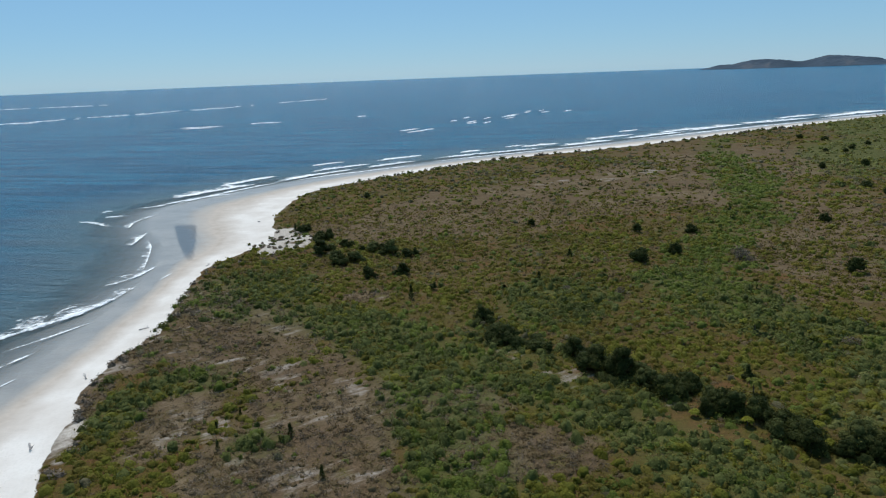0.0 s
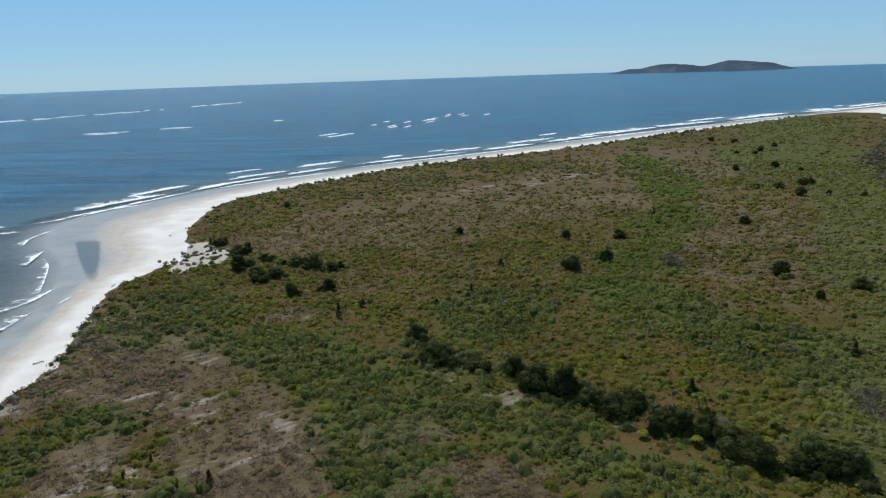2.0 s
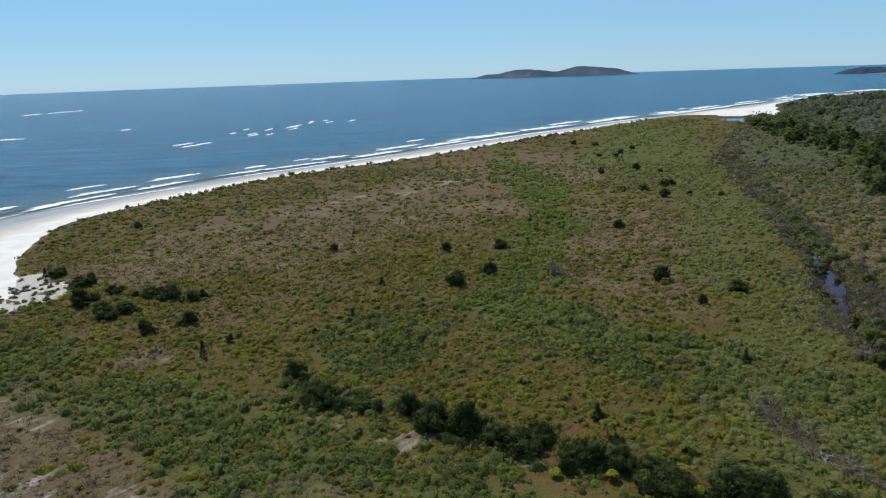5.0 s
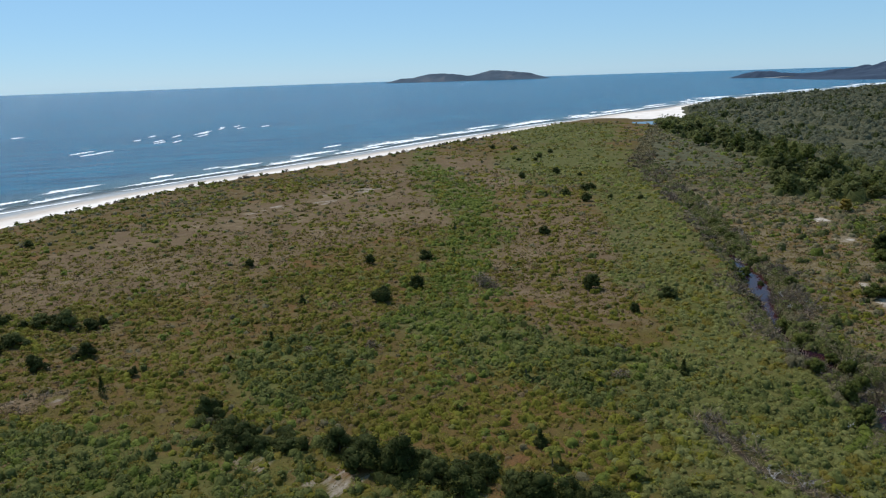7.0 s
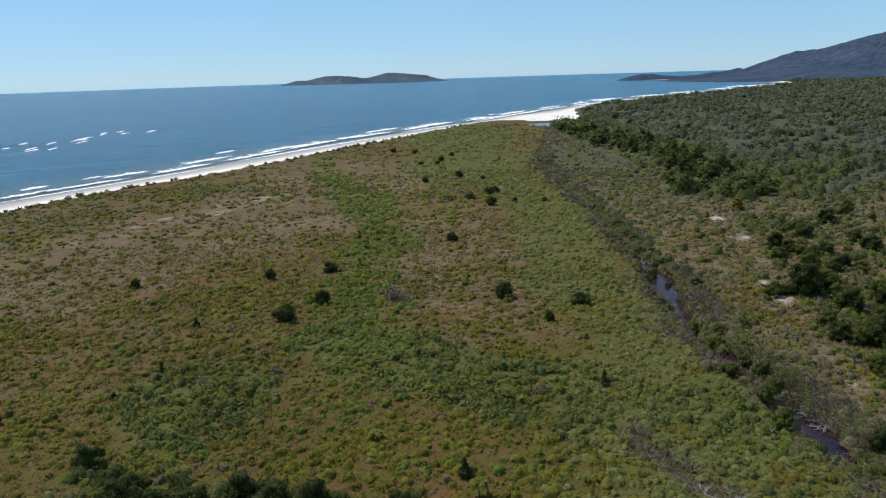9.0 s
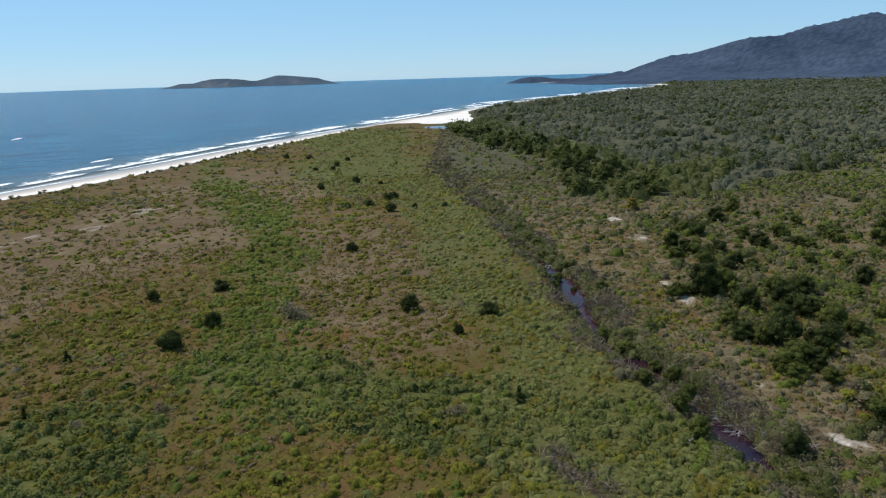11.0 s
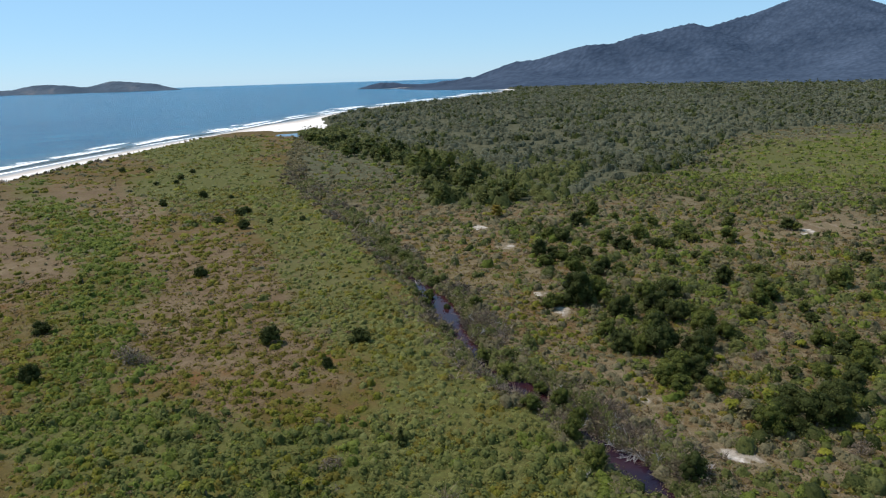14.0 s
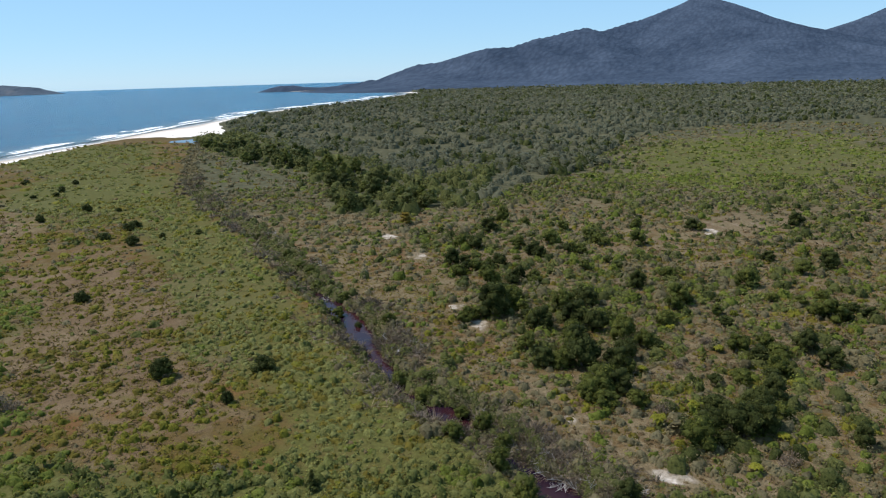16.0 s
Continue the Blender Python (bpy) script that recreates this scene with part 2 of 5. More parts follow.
GROUND, SEA, FOAM, CREEK = ground_material(), sea_material(), foam_material(), creek_material()
LEAF = {
    "green": foliage("green_scrub_leaves", (0.102, 0.096, 0.012), (0.174, 0.170, 0.023), (0.250, 0.238, 0.040)),
    "olive": foliage("olive_scrub_leaves", (0.104, 0.082, 0.014), (0.168, 0.138, 0.026), (0.234, 0.198, 0.044)),
    "lush": foliage("fresh_green_leaves", (0.074, 0.094, 0.016), (0.136, 0.168, 0.029), (0.210, 0.240, 0.052)),
    "leafy": foliage("broad_dark_leaves", (0.062, 0.072, 0.019), (0.124, 0.138, 0.038), (0.204, 0.218, 0.068)),
    "reed": foliage("pale_reed_leaves", (0.122, 0.122, 0.035), (0.186, 0.190, 0.058), (0.246, 0.250, 0.088)),
    "straw": foliage("dry_brown_grass", (0.100, 0.068, 0.033), (0.168, 0.116, 0.058), (0.248, 0.182, 0.098), clear=0.2),
    "grey": foliage("grey_dead_twigs", (0.104, 0.078, 0.057), (0.184, 0.142, 0.106), (0.28, 0.225, 0.174), clear=0.05),
    "wood": foliage("forest_leaves", (0.042, 0.052, 0.015), (0.098, 0.110, 0.033), (0.188, 0.194, 0.066)),
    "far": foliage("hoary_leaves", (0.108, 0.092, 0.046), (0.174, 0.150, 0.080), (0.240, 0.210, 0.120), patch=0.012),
    # grey-green leaves, greyed further to put some distance haze into their colour
    "grove": foliage("hazy_woodland_leaves", (0.073, 0.078, 0.047), (0.121, 0.125, 0.078), (0.177, 0.180, 0.118), patch=0.010),
}
DARK_CROWN = foliage("dark_shrub_leaves", (0.018, 0.025, 0.007), (0.050, 0.062, 0.017), (0.125, 0.138, 0.042), clear=0.3)
MID_CROWN = foliage("shrub_leaves", (0.036, 0.048, 0.012), (0.090, 0.106, 0.024), (0.18, 0.19, 0.045))
YELLOW_CROWN = foliage("yellow_shrub_leaves", (0.085, 0.095, 0.013), (0.150, 0.162, 0.024), (0.225, 0.230, 0.04))
RUST_CROWN = foliage("rusty_crown_leaves", (0.12, 0.08, 0.015), (0.23, 0.16, 0.03), (0.32, 0.24, 0.05))
BARK, DRIFT = bark("bark", (0.05, 0.04, 0.03), (0.13, 0.11, 0.09)), bark("bleached_wood", (0.22, 0.20, 0.19), (0.42, 0.39, 0.37))
# slopes and bald ground tinted slate blue: distance haze put into the base colour
HAZY_HILL = hill_material("hazy_mountain_forest", (0.025, 0.040, 0.066), (0.056, 0.076, 0.110))
HAZY_ISLE = hill_material("hazy_island_scrub", (0.048, 0.070, 0.096), (0.080, 0.102, 0.130), (0.125, 0.128, 0.138))

# ---- plan ----
RNG = np.random.default_rng(7)
HUB = np.array((4.0, 18.0))


def lattice(i, j, seed):
    h = (i * 374761393 + j * 668265263 + seed * 974634151) & 0xFFFFFFFF
    h = ((h ^ (h >> 13)) * 1274126177) & 0xFFFFFFFF
    return ((h ^ (h >> 16)) & 0xFFFF) / 65535.0


def value_noise(x, y, size, seed=0, octaves=3):
    """Smooth noise from 0 to 1 over the plan; size is the width of its largest lumps."""
    total, weight, amp = 0.0, 0.0, 1.0
    for o in range(octaves):
        u, v = x / size, y / size
        i, j = np.floor(u).astype(np.int64), np.floor(v).astype(np.int64)
        a, b = u - i, v - j
        a, b = a * a * (3 - 2 * a), b * b * (3 - 2 * b)
        s = seed + 31 * o
        lo = lattice(i, j, s) * (1 - a) + lattice(i + 1, j, s) * a
        hi = lattice(i, j + 1, s) * (1 - a) + lattice(i + 1, j + 1, s) * a
        total, weight = total + amp * (lo * (1 - b) + hi * b), weight + amp
        amp, size = amp * 0.5, size * 0.5
    return total / weight


class Line:
    """A smooth curve through points of the plan, with the distance to it, its side and the way along it."""

    def __init__(self, points, step=6.0):
        p = np.array(points, float)
        way = np.vstack([p[1] - p[0], p[2:] - p[:-2], p[-1] - p[-2]])
        way /= np.linalg.norm(way, axis=1)[:, None]
        out = []
        for a, b, m, q in zip(p[:-1], p[1:], way[:-1], way[1:]):
            span = np.linalg.norm(b - a)
            t = np.linspace(0, 1, min(max(2, int(span / step)), 16), endpoint=False)[:, None]
            out.append((2 * t**3 - 3 * t**2 + 1) * a + (t**3 - 2 * t**2 + t) * m * span + (3 * t**2 - 2 * t**3) * b + (t**3 - t**2) * q * span)
        self.p = np.vstack([*out, p[-1:]])
        seg = np.diff(self.p, axis=0)
        self.length = np.linalg.norm(seg, axis=1)
        self.at = np.r_[0, np.cumsum(self.length)]

    def near(self, x, y):
        """Signed distance (positive to the left of the way) and the way along, for arrays of places."""
        x, y = np.ravel(x), np.ravel(y)
        a, d, ll = self.p[:-1], np.diff(self.p, axis=0), self.length**2
        dist, along = np.empty(len(x)), np.empty(len(x))
        for k in range(0, len(x), 20000):
            s = slice(k, k + 20000)
            ox, oy = x[s, None] - a[None, :, 0], y[s, None] - a[None, :, 1]
            t = np.clip((ox * d[:, 0] + oy * d[:, 1]) / ll, 0, 1)
            ex, ey = ox - t * d[:, 0], oy - t * d[:, 1]
            q = ex * ex + ey * ey
            j = q.argmin(1)
            r = np.arange(len(j))
            side = np.sign(d[j, 0] * oy[r, j] - d[j, 1] * ox[r, j])
            dist[s], along[s] = side * np.sqrt(q[r, j]), self.at[j] + t[r, j] * self.length[j]
        return dist, along

    def point(self, s):
        x, y = np.interp(s, self.at, self.p[:, 0]), np.interp(s, self.at, self.p[:, 1])
        e = 1.5
        dx = np.interp(s + e, self.at, self.p[:, 0]) - np.interp(s - e, self.at, self.p[:, 0])
        dy = np.interp(s + e, self.at, self.p[:, 1]) - np.interp(s - e, self.at, self.p[:, 1])
        n = np.hypot(dx, dy) + 1e-9
        return x, y, -dy / n, dx / n


WATERLINE = Line([(-700, -4900), (-160, -900), (-78, 20), (-66, 70), (-62, 90), (-62, 111), (-62, 132), (-65, 152), (-72, 175), (-85, 198), (-91, 225), (-79, 249),
                  (-62, 271), (-42, 292), (6, 326), (64, 359), (136, 401), (186, 432), (277, 480), (381, 527), (544, 605), (734, 688),
                  (900, 722), (1290, 845), (1420, 940), (1560, 1100), (1660, 1260), (1690, 1400), (1668, 1500), (1652, 1560), (1690, 1620), (2100, 1800), (3300, 1900), (4900, 2300)])
SCRUBLINE = Line([(-640, -4900), (-110, -900), (-38, 20), (-42, 63), (-46, 75), (-49, 93), (-48, 107), (-50, 131), (-51, 147), (-47, 158), (-42, 172), (-49, 203), (-44, 247),
                  (-18, 277), (29, 317), (63, 333), (97, 351), (131, 370), (176, 399), (249, 444), (343, 500), (368, 497), (384, 470), (404, 455), (450, 500),
                  (530, 580), (697, 658), (874, 694), (1302, 820), (1440, 925), (1582, 1090), (1684, 1252), (1712, 1400), (1682, 1500), (1664, 1560), (1700, 1608), (2100, 1770), (3300, 1870), (4900, 2270)])
CREEK_WAY = Line([(372, 452), (362, 430), (300, 366), (237, 301), (193, 245), (174, 216), (146, 171), (126, 142), (119, 133), (113, 122), (106, 113), (99, 105), (93, 98), (88, 91.5), (86, 86), (84.5, 80.5), (80, 74),
                  (76.5, 67.5), (72, 60), (64, 44), (50, 20), (30, -60), (0, -300)], 3.0)
FOREST_EDGE = Line([(420, 520), (352, 420), (331, 393), (271, 301), (254, 256), (212, 198), (183, 180), (188, 160), (205, 146), (250, 142), (310, 134), (400, 150), (520, 120), (640, -40), (800, -500), (900, -3000)])
GREEN_STRIP = Line([(150, 370), (128, 327), (111, 257), (85, 191), (65, 156), (50, 133), (44, 118)])
REED_BAND = Line([(320, 440), (264, 410), (212, 300), (150, 205), (116, 150), (90, 113), (77, 92), (62, 72), (40, 40)])
LEAFY_BAND = Line([(44, 126), (54, 104), (60, 86), (66, 70)])
SAND_TRAIL = Line([(175, 160), (163, 144), (149, 126), (122, 101), (115, 95), (107, 87), (95, 76), (89, 69), (83, 57), (80, 40)])
TWIG_BAND = Line([(-46, 128), (-39, 117), (-32, 104), (-23, 92), (-16, 80), (-14, 66), (-12, 50)])
SHADY_BAND = Line([(-22, 112), (-14, 103), (-7, 95), (-3, 84), (0, 70), (2, 56)])
HEDGE_FOOT = Line([(4, 97), (10, 87), (16, 79), (21, 70), (27, 61), (36, 50)])
HEDGE = Line([(4, 110), (8, 99), (14, 94), (20, 87), (27, 79), (33, 73), (40, 66), (47, 58), (55, 50)])
DITCH = Line([(58, 79), (57, 74), (55.6, 69.5), (55.6, 66), (56.5, 62), (58, 55)])
GOLD_LANE = Line([(130, 80), (133, 62), (135, 45), (136, 25)])


LEDGE = Line([(3, 104), (8, 95), (14, 91), (17, 86), (21, 80), (25, 76), (29, 71)])


def soft(d, width):
    """1 inside, falling to 0 over a width round d = 0."""
    t = np.clip(0.5 - d / width, 0, 1)
    return t * t * (3 - 2 * t)


def patch(x, y, cx, cy, rx, ry, turn=0.0):
    c, s = math.cos(radians(turn)), math.sin(radians(turn))
    u, v = (x - cx) * c + (y - cy) * s, -(x - cx) * s + (y - cy) * c
    return soft(np.sqrt((u / rx) ** 2 + (v / ry) ** 2) - 1 + 0.7 * (value_noise(x, y, 14, 3) - 0.5), 0.5)


POOLS = CREEK_WAY.near(np.array((105.0, 85.3, 76.0)), np.array((112.0, 83.5, 66.5)))[1]


def creek_half(s):
    """Half the creek's width along its way: a pool at the mouth, narrows, and open pools."""
    s = np.asarray(s, float)
    base = 0.25 + 0.15 * np.sin(s * 0.11)
    for at, wide, span in ((10, 16.0, 24), (POOLS[0], 2.0, 20), (POOLS[1], 1.5, 4.5), (POOLS[2], 2.2, 5.5)):
        base = base + wide * np.exp(-(((s - at) / span) ** 2))
    return base


def survey(x, y):
    """All that the plan says of a set of places."""
    w, _ = WATERLINE.near(x, y)
    v, _ = SCRUBLINE.near(x, y)
    c, cs = CREEK_WAY.near(x, y)
    f, _ = FOREST_EDGE.near(x, y)
    n1 = value_noise(x, y, 22, 11)
    n2 = value_noise(x, y, 60, 12)
    z = {"water": w, "scrub": v, "creek": np.abs(c), "creek_side": c, "creek_half": creek_half(cs), "forest": f}
    wob = 14 * (n1 - 0.5)
    right = soft(-c, 4)
    z["right"] = right
    z["wood"] = soft(-(f + wob), 10) * soft(v + 6, 6)
    lane = lambda line, half: soft(np.abs(line.near(x, y)[0]) - half + wob, 7)
    z["strip"] = lane(GREEN_STRIP, 7) * (1 - right)
    z["reed"] = np.maximum.reduce([0.85 * lane(REED_BAND, 10), patch(x, y, 190, 300, 30, 70, -35), patch(x, y, 262, 410, 38, 75, -35)]) * (1 - right)
    z["leafy"] = np.maximum.reduce([lane(LEAFY_BAND, 7), patch(x, y, 20, 117, 9, 13, -20), patch(x, y, -36, 127, 12, 14), lane(SHADY_BAND, 6), lane(HEDGE_FOOT, 3), patch(x, y, -35, 88, 6, 4.5, 20), patch(x, y, -41, 78, 4, 8), patch(x, y, -22, 70, 3.5, 4)])
    z["brown"] = np.maximum.reduce([0.9 * patch(x, y, 52, 228, 95, 40, 36), 0.62 * patch(x, y, 90, 156, 22, 56, -32), 0.9 * patch(x, y, 118, 280, 50, 34, 36), 0.30 * (1 - right) * soft(-y + 105, 60), 0.34 * right, patch(x, y, 170, 90, 30, 6, -48), patch(x, y, 212, 66, 21, 9, -20), 0.8 * lane(GOLD_LANE, 1.5),
                                    0.5 * patch(x, y, 195, 205, 12, 26, -35)])
    z["twig"] = np.maximum.reduce([lane(TWIG_BAND, 8.5), patch(x, y, -20, 66, 9, 9, 10), patch(x, y, 8, 67, 9, 6), patch(x, y, -46, 101, 5, 12), patch(x, y, -32, 98, 9, 6), patch(x, y, -33, 76, 4.5, 9), patch(x, y, -47, 75, 4, 14), patch(x, y, -14, 122, 5, 3), patch(x, y, 2, 78, 6, 5)])
    z["meadow"] = patch(x, y, 365, 76, 108, 56, -6)
    z["trail"] = np.maximum.reduce([lane(SAND_TRAIL, 0.5) * (0.35 + 0.65 * n1), 0.46 * patch(x, y, -26.5, 71, 2.2, 7.5, 10), 0.8 * patch(x, y, -44, 70, 2.5, 9), 0.5 * patch(x, y, -46, 91, 2.5, 5), 0.38 * patch(x, y, -14, 68, 7, 9), 0.42 * patch(x, y, -19, 86, 5, 9),
                                    1.3 * patch(x, y, 83, 57, 1.4, 2.4), 1.3 * patch(x, y, 115, 95, 1.6, 1.8), 1.3 * patch(x, y, 121, 102, 1.3, 2), 1.3 * patch(x, y, 95, 76, 1.2, 1.6), 1.3 * patch(x, y, 90, 69, 1.4, 2.2), 1.3 * patch(x, y, 148, 126, 2, 2.5), 1.3 * patch(x, y, 163, 144, 2.5, 2.5), 1.3 * patch(x, y, 197, 71, 3, 2), 1.3 * patch(x, y, -40, 168, 7, 16, 10), 0.44 * patch(x, y, 212, 66, 15, 8, -30), 0.38 * patch(x, y, 183, 86, 13, 4, -62), 0.40 * z["twig"] * (x < 0), 0.40 * lane(LEDGE, 1.0),
                                    0.5 * patch(x, y, 55, 250, 45, 7, 32), patch(x, y, 23, 86, 1.5, 1.5), 0.42 * soft(np.abs(v) - 3, 7) * (y < 425)])
    z["trail"] = z["trail"] * np.clip(2.2 * value_noise(x, y, 4.5, 17) - 0.35, 0, 1.25)
    z["n1"], z["n2"] = n1, n2
    return z


# ---- ground and sea: one grid of rings round the hub ----
VIEW_FROM, VIEW_TO = -64.0, 106.0
turns = np.radians(np.r_[np.linspace(VIEW_FROM, VIEW_TO, 600, endpoint=False), np.linspace(VIEW_TO, VIEW_FROM + 360, 90, endpoint=False)])
rings = np.r_[0.002, 8.0, 18.0, 28.0 * (4900 / 28.0) ** np.linspace(0, 1, 320)]
gx = HUB[0] + rings[:, None] * np.sin(turns)
gy = HUB[1] + rings[:, None] * np.cos(turns)
gx, gy = gx.ravel(), gy.ravel()
plan = survey(gx, gy)
inland = -plan["water"]          # metres from the waterline, landward
behind = -plan["scrub"]          # metres from the scrub's edge, landward
width = np.maximum(inland - behind, 4)
rise = np.clip(inland / width, -3, 1)
gz = np.where(inland < 0, np.maximum(inland * 0.06, -3), 0.03 + 0.55 * np.clip(rise, 0, 1) ** 1.5)
gz = gz + soft(-behind + 2, 6) * (0.25 + 0.6 * (plan["n1"] - 0.5)) * soft(np.abs(inland - 60) - 4000, 100)
gz = gz + soft(np.abs(behind - 5) - 5, 5) * 0.5 * value_noise(gx, gy, 7, 5)
near_mouth = np.clip((plan["creek_half"] - 4) / 8, 0, 1)
bank = soft(plan["creek"] - plan["creek_half"] - 1.5 - 9 * near_mouth, 2.2 + 6 * near_mouth)
gz = gz * (1 - bank) - 0.14 * bank
ditch = soft(np.abs(DITCH.near(gx, gy)[0]) - 0.5, 0.9)
mud = soft(plan["creek"] - plan["creek_half"] - 1.2, 2.2) * (1 - near_mouth)
mud = np.maximum(mud, ditch)
gz = gz - 0.35 * ditch
sand_mask = soft(behind + 5 * (value_noise(gx, gy, 6, 8) - 0.5), 3.0)
wet_mask = np.clip(1.02 - inland / width, 0, 1.3) * soft(behind - 2, 2)
pool = soft(np.abs(gx + 66 + (gy - 177) * 0.37) - 0.8 - 2.3 * np.clip((gy - 152) / 46, 0, 1), 1.6) * soft(np.abs(gy - 176) - 21, 9) * np.clip((gy - 146) / 30, 0, 1)
wet_mask = wet_mask * (1 - 0.15 * np.clip((gx + 60) / 40, 0, 1) * (gy > 220))
# the spit by the creek's mouth stays dry
wet_mask = wet_mask * (1 - 0.75 * np.exp(-((gx - 430) / 60) ** 2 - ((gy - 515) / 45) ** 2))


def sheet(name, mask, z, attrs, material, stride=1):
    """The cells of the grid in which mask holds, as one mesh; stride: cells taken together."""
    rows, cols = len(rings), len(turns)
    picked = np.r_[np.arange(0, rows - 1, stride), rows - 1]
    a, j = np.meshgrid(np.arange(len(picked) - 1), np.arange(0, cols, stride), indexing="ij")
    lo, hi = picked[a], picked[a + 1]
    k = np.stack([lo * cols + j, lo * cols + (j + stride) % cols, hi * cols + (j + stride) % cols, hi * cols + j], -1).reshape(-1, 4)[:, ::-1]
    k = k[mask[k].any(1)]
    used, flat = np.unique(k, return_inverse=True)
    me = bpy.data.meshes.new(name)
    fill(me, np.stack([gx, gy, z], -1)[used], flat.reshape(-1, 4))
    for key, values in attrs.items():
        me.attributes.new(key, "FLOAT", "POINT").data.foreach_set("value", values[used].astype(np.float32))
    me.polygons.foreach_set("use_smooth", np.ones(len(k), bool))
    me.materials.append(material)
    return new(name, me)


def fill(me, verts, faces):
    """Vertices and faces, all of one size, into an empty mesh."""
    n, size = faces.shape
    me.vertices.add(len(verts))
    me.vertices.foreach_set("co", np.ascontiguousarray(verts, np.float32).ravel())
    me.loops.add(n * size)
    me.loops.foreach_set("vertex_index", np.ascontiguousarray(faces, np.int32).ravel())
    me.polygons.add(n)
    me.polygons.foreach_set("loop_start", np.arange(0, n * size, size, dtype=np.int32))
    me.update(calc_edges=True)


from_hub = np.hypot(gx - HUB[0], gy - HUB[1])
outer_bank = plan["right"] * np.clip((from_hub - 210) / 90, 0, 1) * (1 - plan["meadow"])
cover = {"bank": plan["right"] * (1 - plan["meadow"]) * soft(-inland + 40, 30), "mud": mud, "pool": pool, "sand": sand_mask, "wet": wet_mask, "dry": np.clip(np.maximum(plan["brown"], plan["twig"]) + 0.35 * plan["n2"], 0, 1), "bare": plan["trail"], "wood": np.maximum(plan["wood"], outer_bank), "lush": np.maximum.reduce([plan["meadow"], plan["reed"], 0.7 * plan["strip"], plan["leafy"]]) * (1 - np.clip(1.6 * plan["trail"], 0, 1))}
is_beach = (inland > -40) & (behind < 1)
is_land = (behind >= 1)
tagged(sheet("ground", is_land, gz, cover, GROUND), "low sandy coastal plain under scrub and dry grass", "ground", kind="structure")
beach_only = is_beach & ~is_land
k_beach = sheet("beach", beach_only, gz - 0.02, cover, GROUND)
tagged(k_beach, "white sand beach, wet and grey along the water", "beach", kind="structure")
off, along = WATERLINE.near(gx, gy)
swell_z = 0.10 * np.sin(off * 2 * math.pi / 13.0 + 3 * value_noise(gx, gy, 40, 6)) * np.clip(off / 25, 0, 1) * soft(off - 260, 200)
sea = sheet("sea", off > -30, swell_z, {"off": off}, SEA, 2)
tagged(sea, "blue open sea with low swell, paler over the shallows", "sea", kind="structure")

# the creek
cs = np.arange(0.0, CREEK_WAY.at[-1], 0.8)
cx, cy, nx, ny = CREEK_WAY.point(cs)
half = creek_half(cs) + 0.35
shore_a, shore_b = [half * (0.55 + 0.9 * value_noise(cs, np.full(len(cs), 9.0), 5.0, k, 3)) for k in (71, 72)]
across = np.stack([-shore_a, -0.4 * shore_a, 0.4 * shore_b, shore_b], 1)
cv = np.stack([cx[:, None] + nx[:, None] * across, cy[:, None] + ny[:, None] * across, np.full((len(cs), 4), -0.05)], -1).reshape(-1, 3)
ci, cj = np.meshgrid(np.arange(len(cs) - 1), np.arange(3), indexing="ij")
cf = np.stack([ci * 4 + cj, (ci + 1) * 4 + cj, (ci + 1) * 4 + cj + 1, ci * 4 + cj + 1], -1).reshape(-1, 4)
me = bpy.data.meshes.new("creek")
fill(me, cv, cf)
me.materials.append(CREEK)
tagged(new("creek", me), "narrow creek of dark tea-coloured water between scrub banks", "creek", kind="structure")

# ---- hills and the island ----


def ridge_height(x, y, crest, spread, foot, steep):
    """The height of slopes that fall to both sides of crest lines given as (x, y, height)."""
    c = np.array(crest, float)
    best = np.zeros_like(x)
    for (ax, ay, ah), (bx, by, bh) in zip(c[:-1], c[1:]):
        dx, dy = bx - ax, by - ay
        t = np.clip(((x - ax) * dx + (y - ay) * dy) / (dx * dx + dy * dy), 0, 1)
        h = ah + (bh - ah) * t
        d = np.hypot(x - ax - t * dx, y - ay - t * dy)
        best = np.maximum(best, h * np.clip(1 - d / (spread * h + foot), 0, 1) ** steep)
    return best


def heights(name, x0, x1, y0, y1, step, crest, spread, foot, steep, rough, gash, lump, material, label, category):
    xs, ys = np.arange(x0, x1, step), np.arange(y0, y1, step)
    x, y = [a.ravel() for a in np.meshgrid(xs, ys, indexing="ij")]
    h = ridge_height(x, y, crest, spread, foot, steep)
    gully = np.abs(value_noise(x, y, 460, 24, 2) - 0.5) * 2
    h = h * (1 + rough * (value_noise(x, y, 420, 21, 4) - 0.5)) + np.clip(h / 40, 0, 1) * gash * (0.25 - gully) * np.clip(1.2 - h / 260, 0.1, 1)
    h = h + np.clip(h / 8, 0, 1) * lump * (value_noise(x, y, step * 1.6, 23, 2) - 0.4)
    z = np.where(h > 0.3, h, -4.0)
    i, j = np.meshgrid(np.arange(len(xs) - 1), np.arange(len(ys) - 1), indexing="ij")
    n = len(ys)
    k = np.stack([i * n + j, (i + 1) * n + j, (i + 1) * n + j + 1, i * n + j + 1], -1).reshape(-1, 4)
    k = k[(z[k] > 0).any(1) & (np.hypot(x, y)[k].max(1) < 4950)]
    used, flat = np.unique(k, return_inverse=True)
    me = bpy.data.meshes.new(name)
    fill(me, np.stack([x, y, z], -1)[used], flat.reshape(-1, 4))
    me.polygons.foreach_set("use_smooth", np.ones(len(k), bool))
    me.materials.append(material)
    return tagged(new(name, me), label, category, kind="structure")


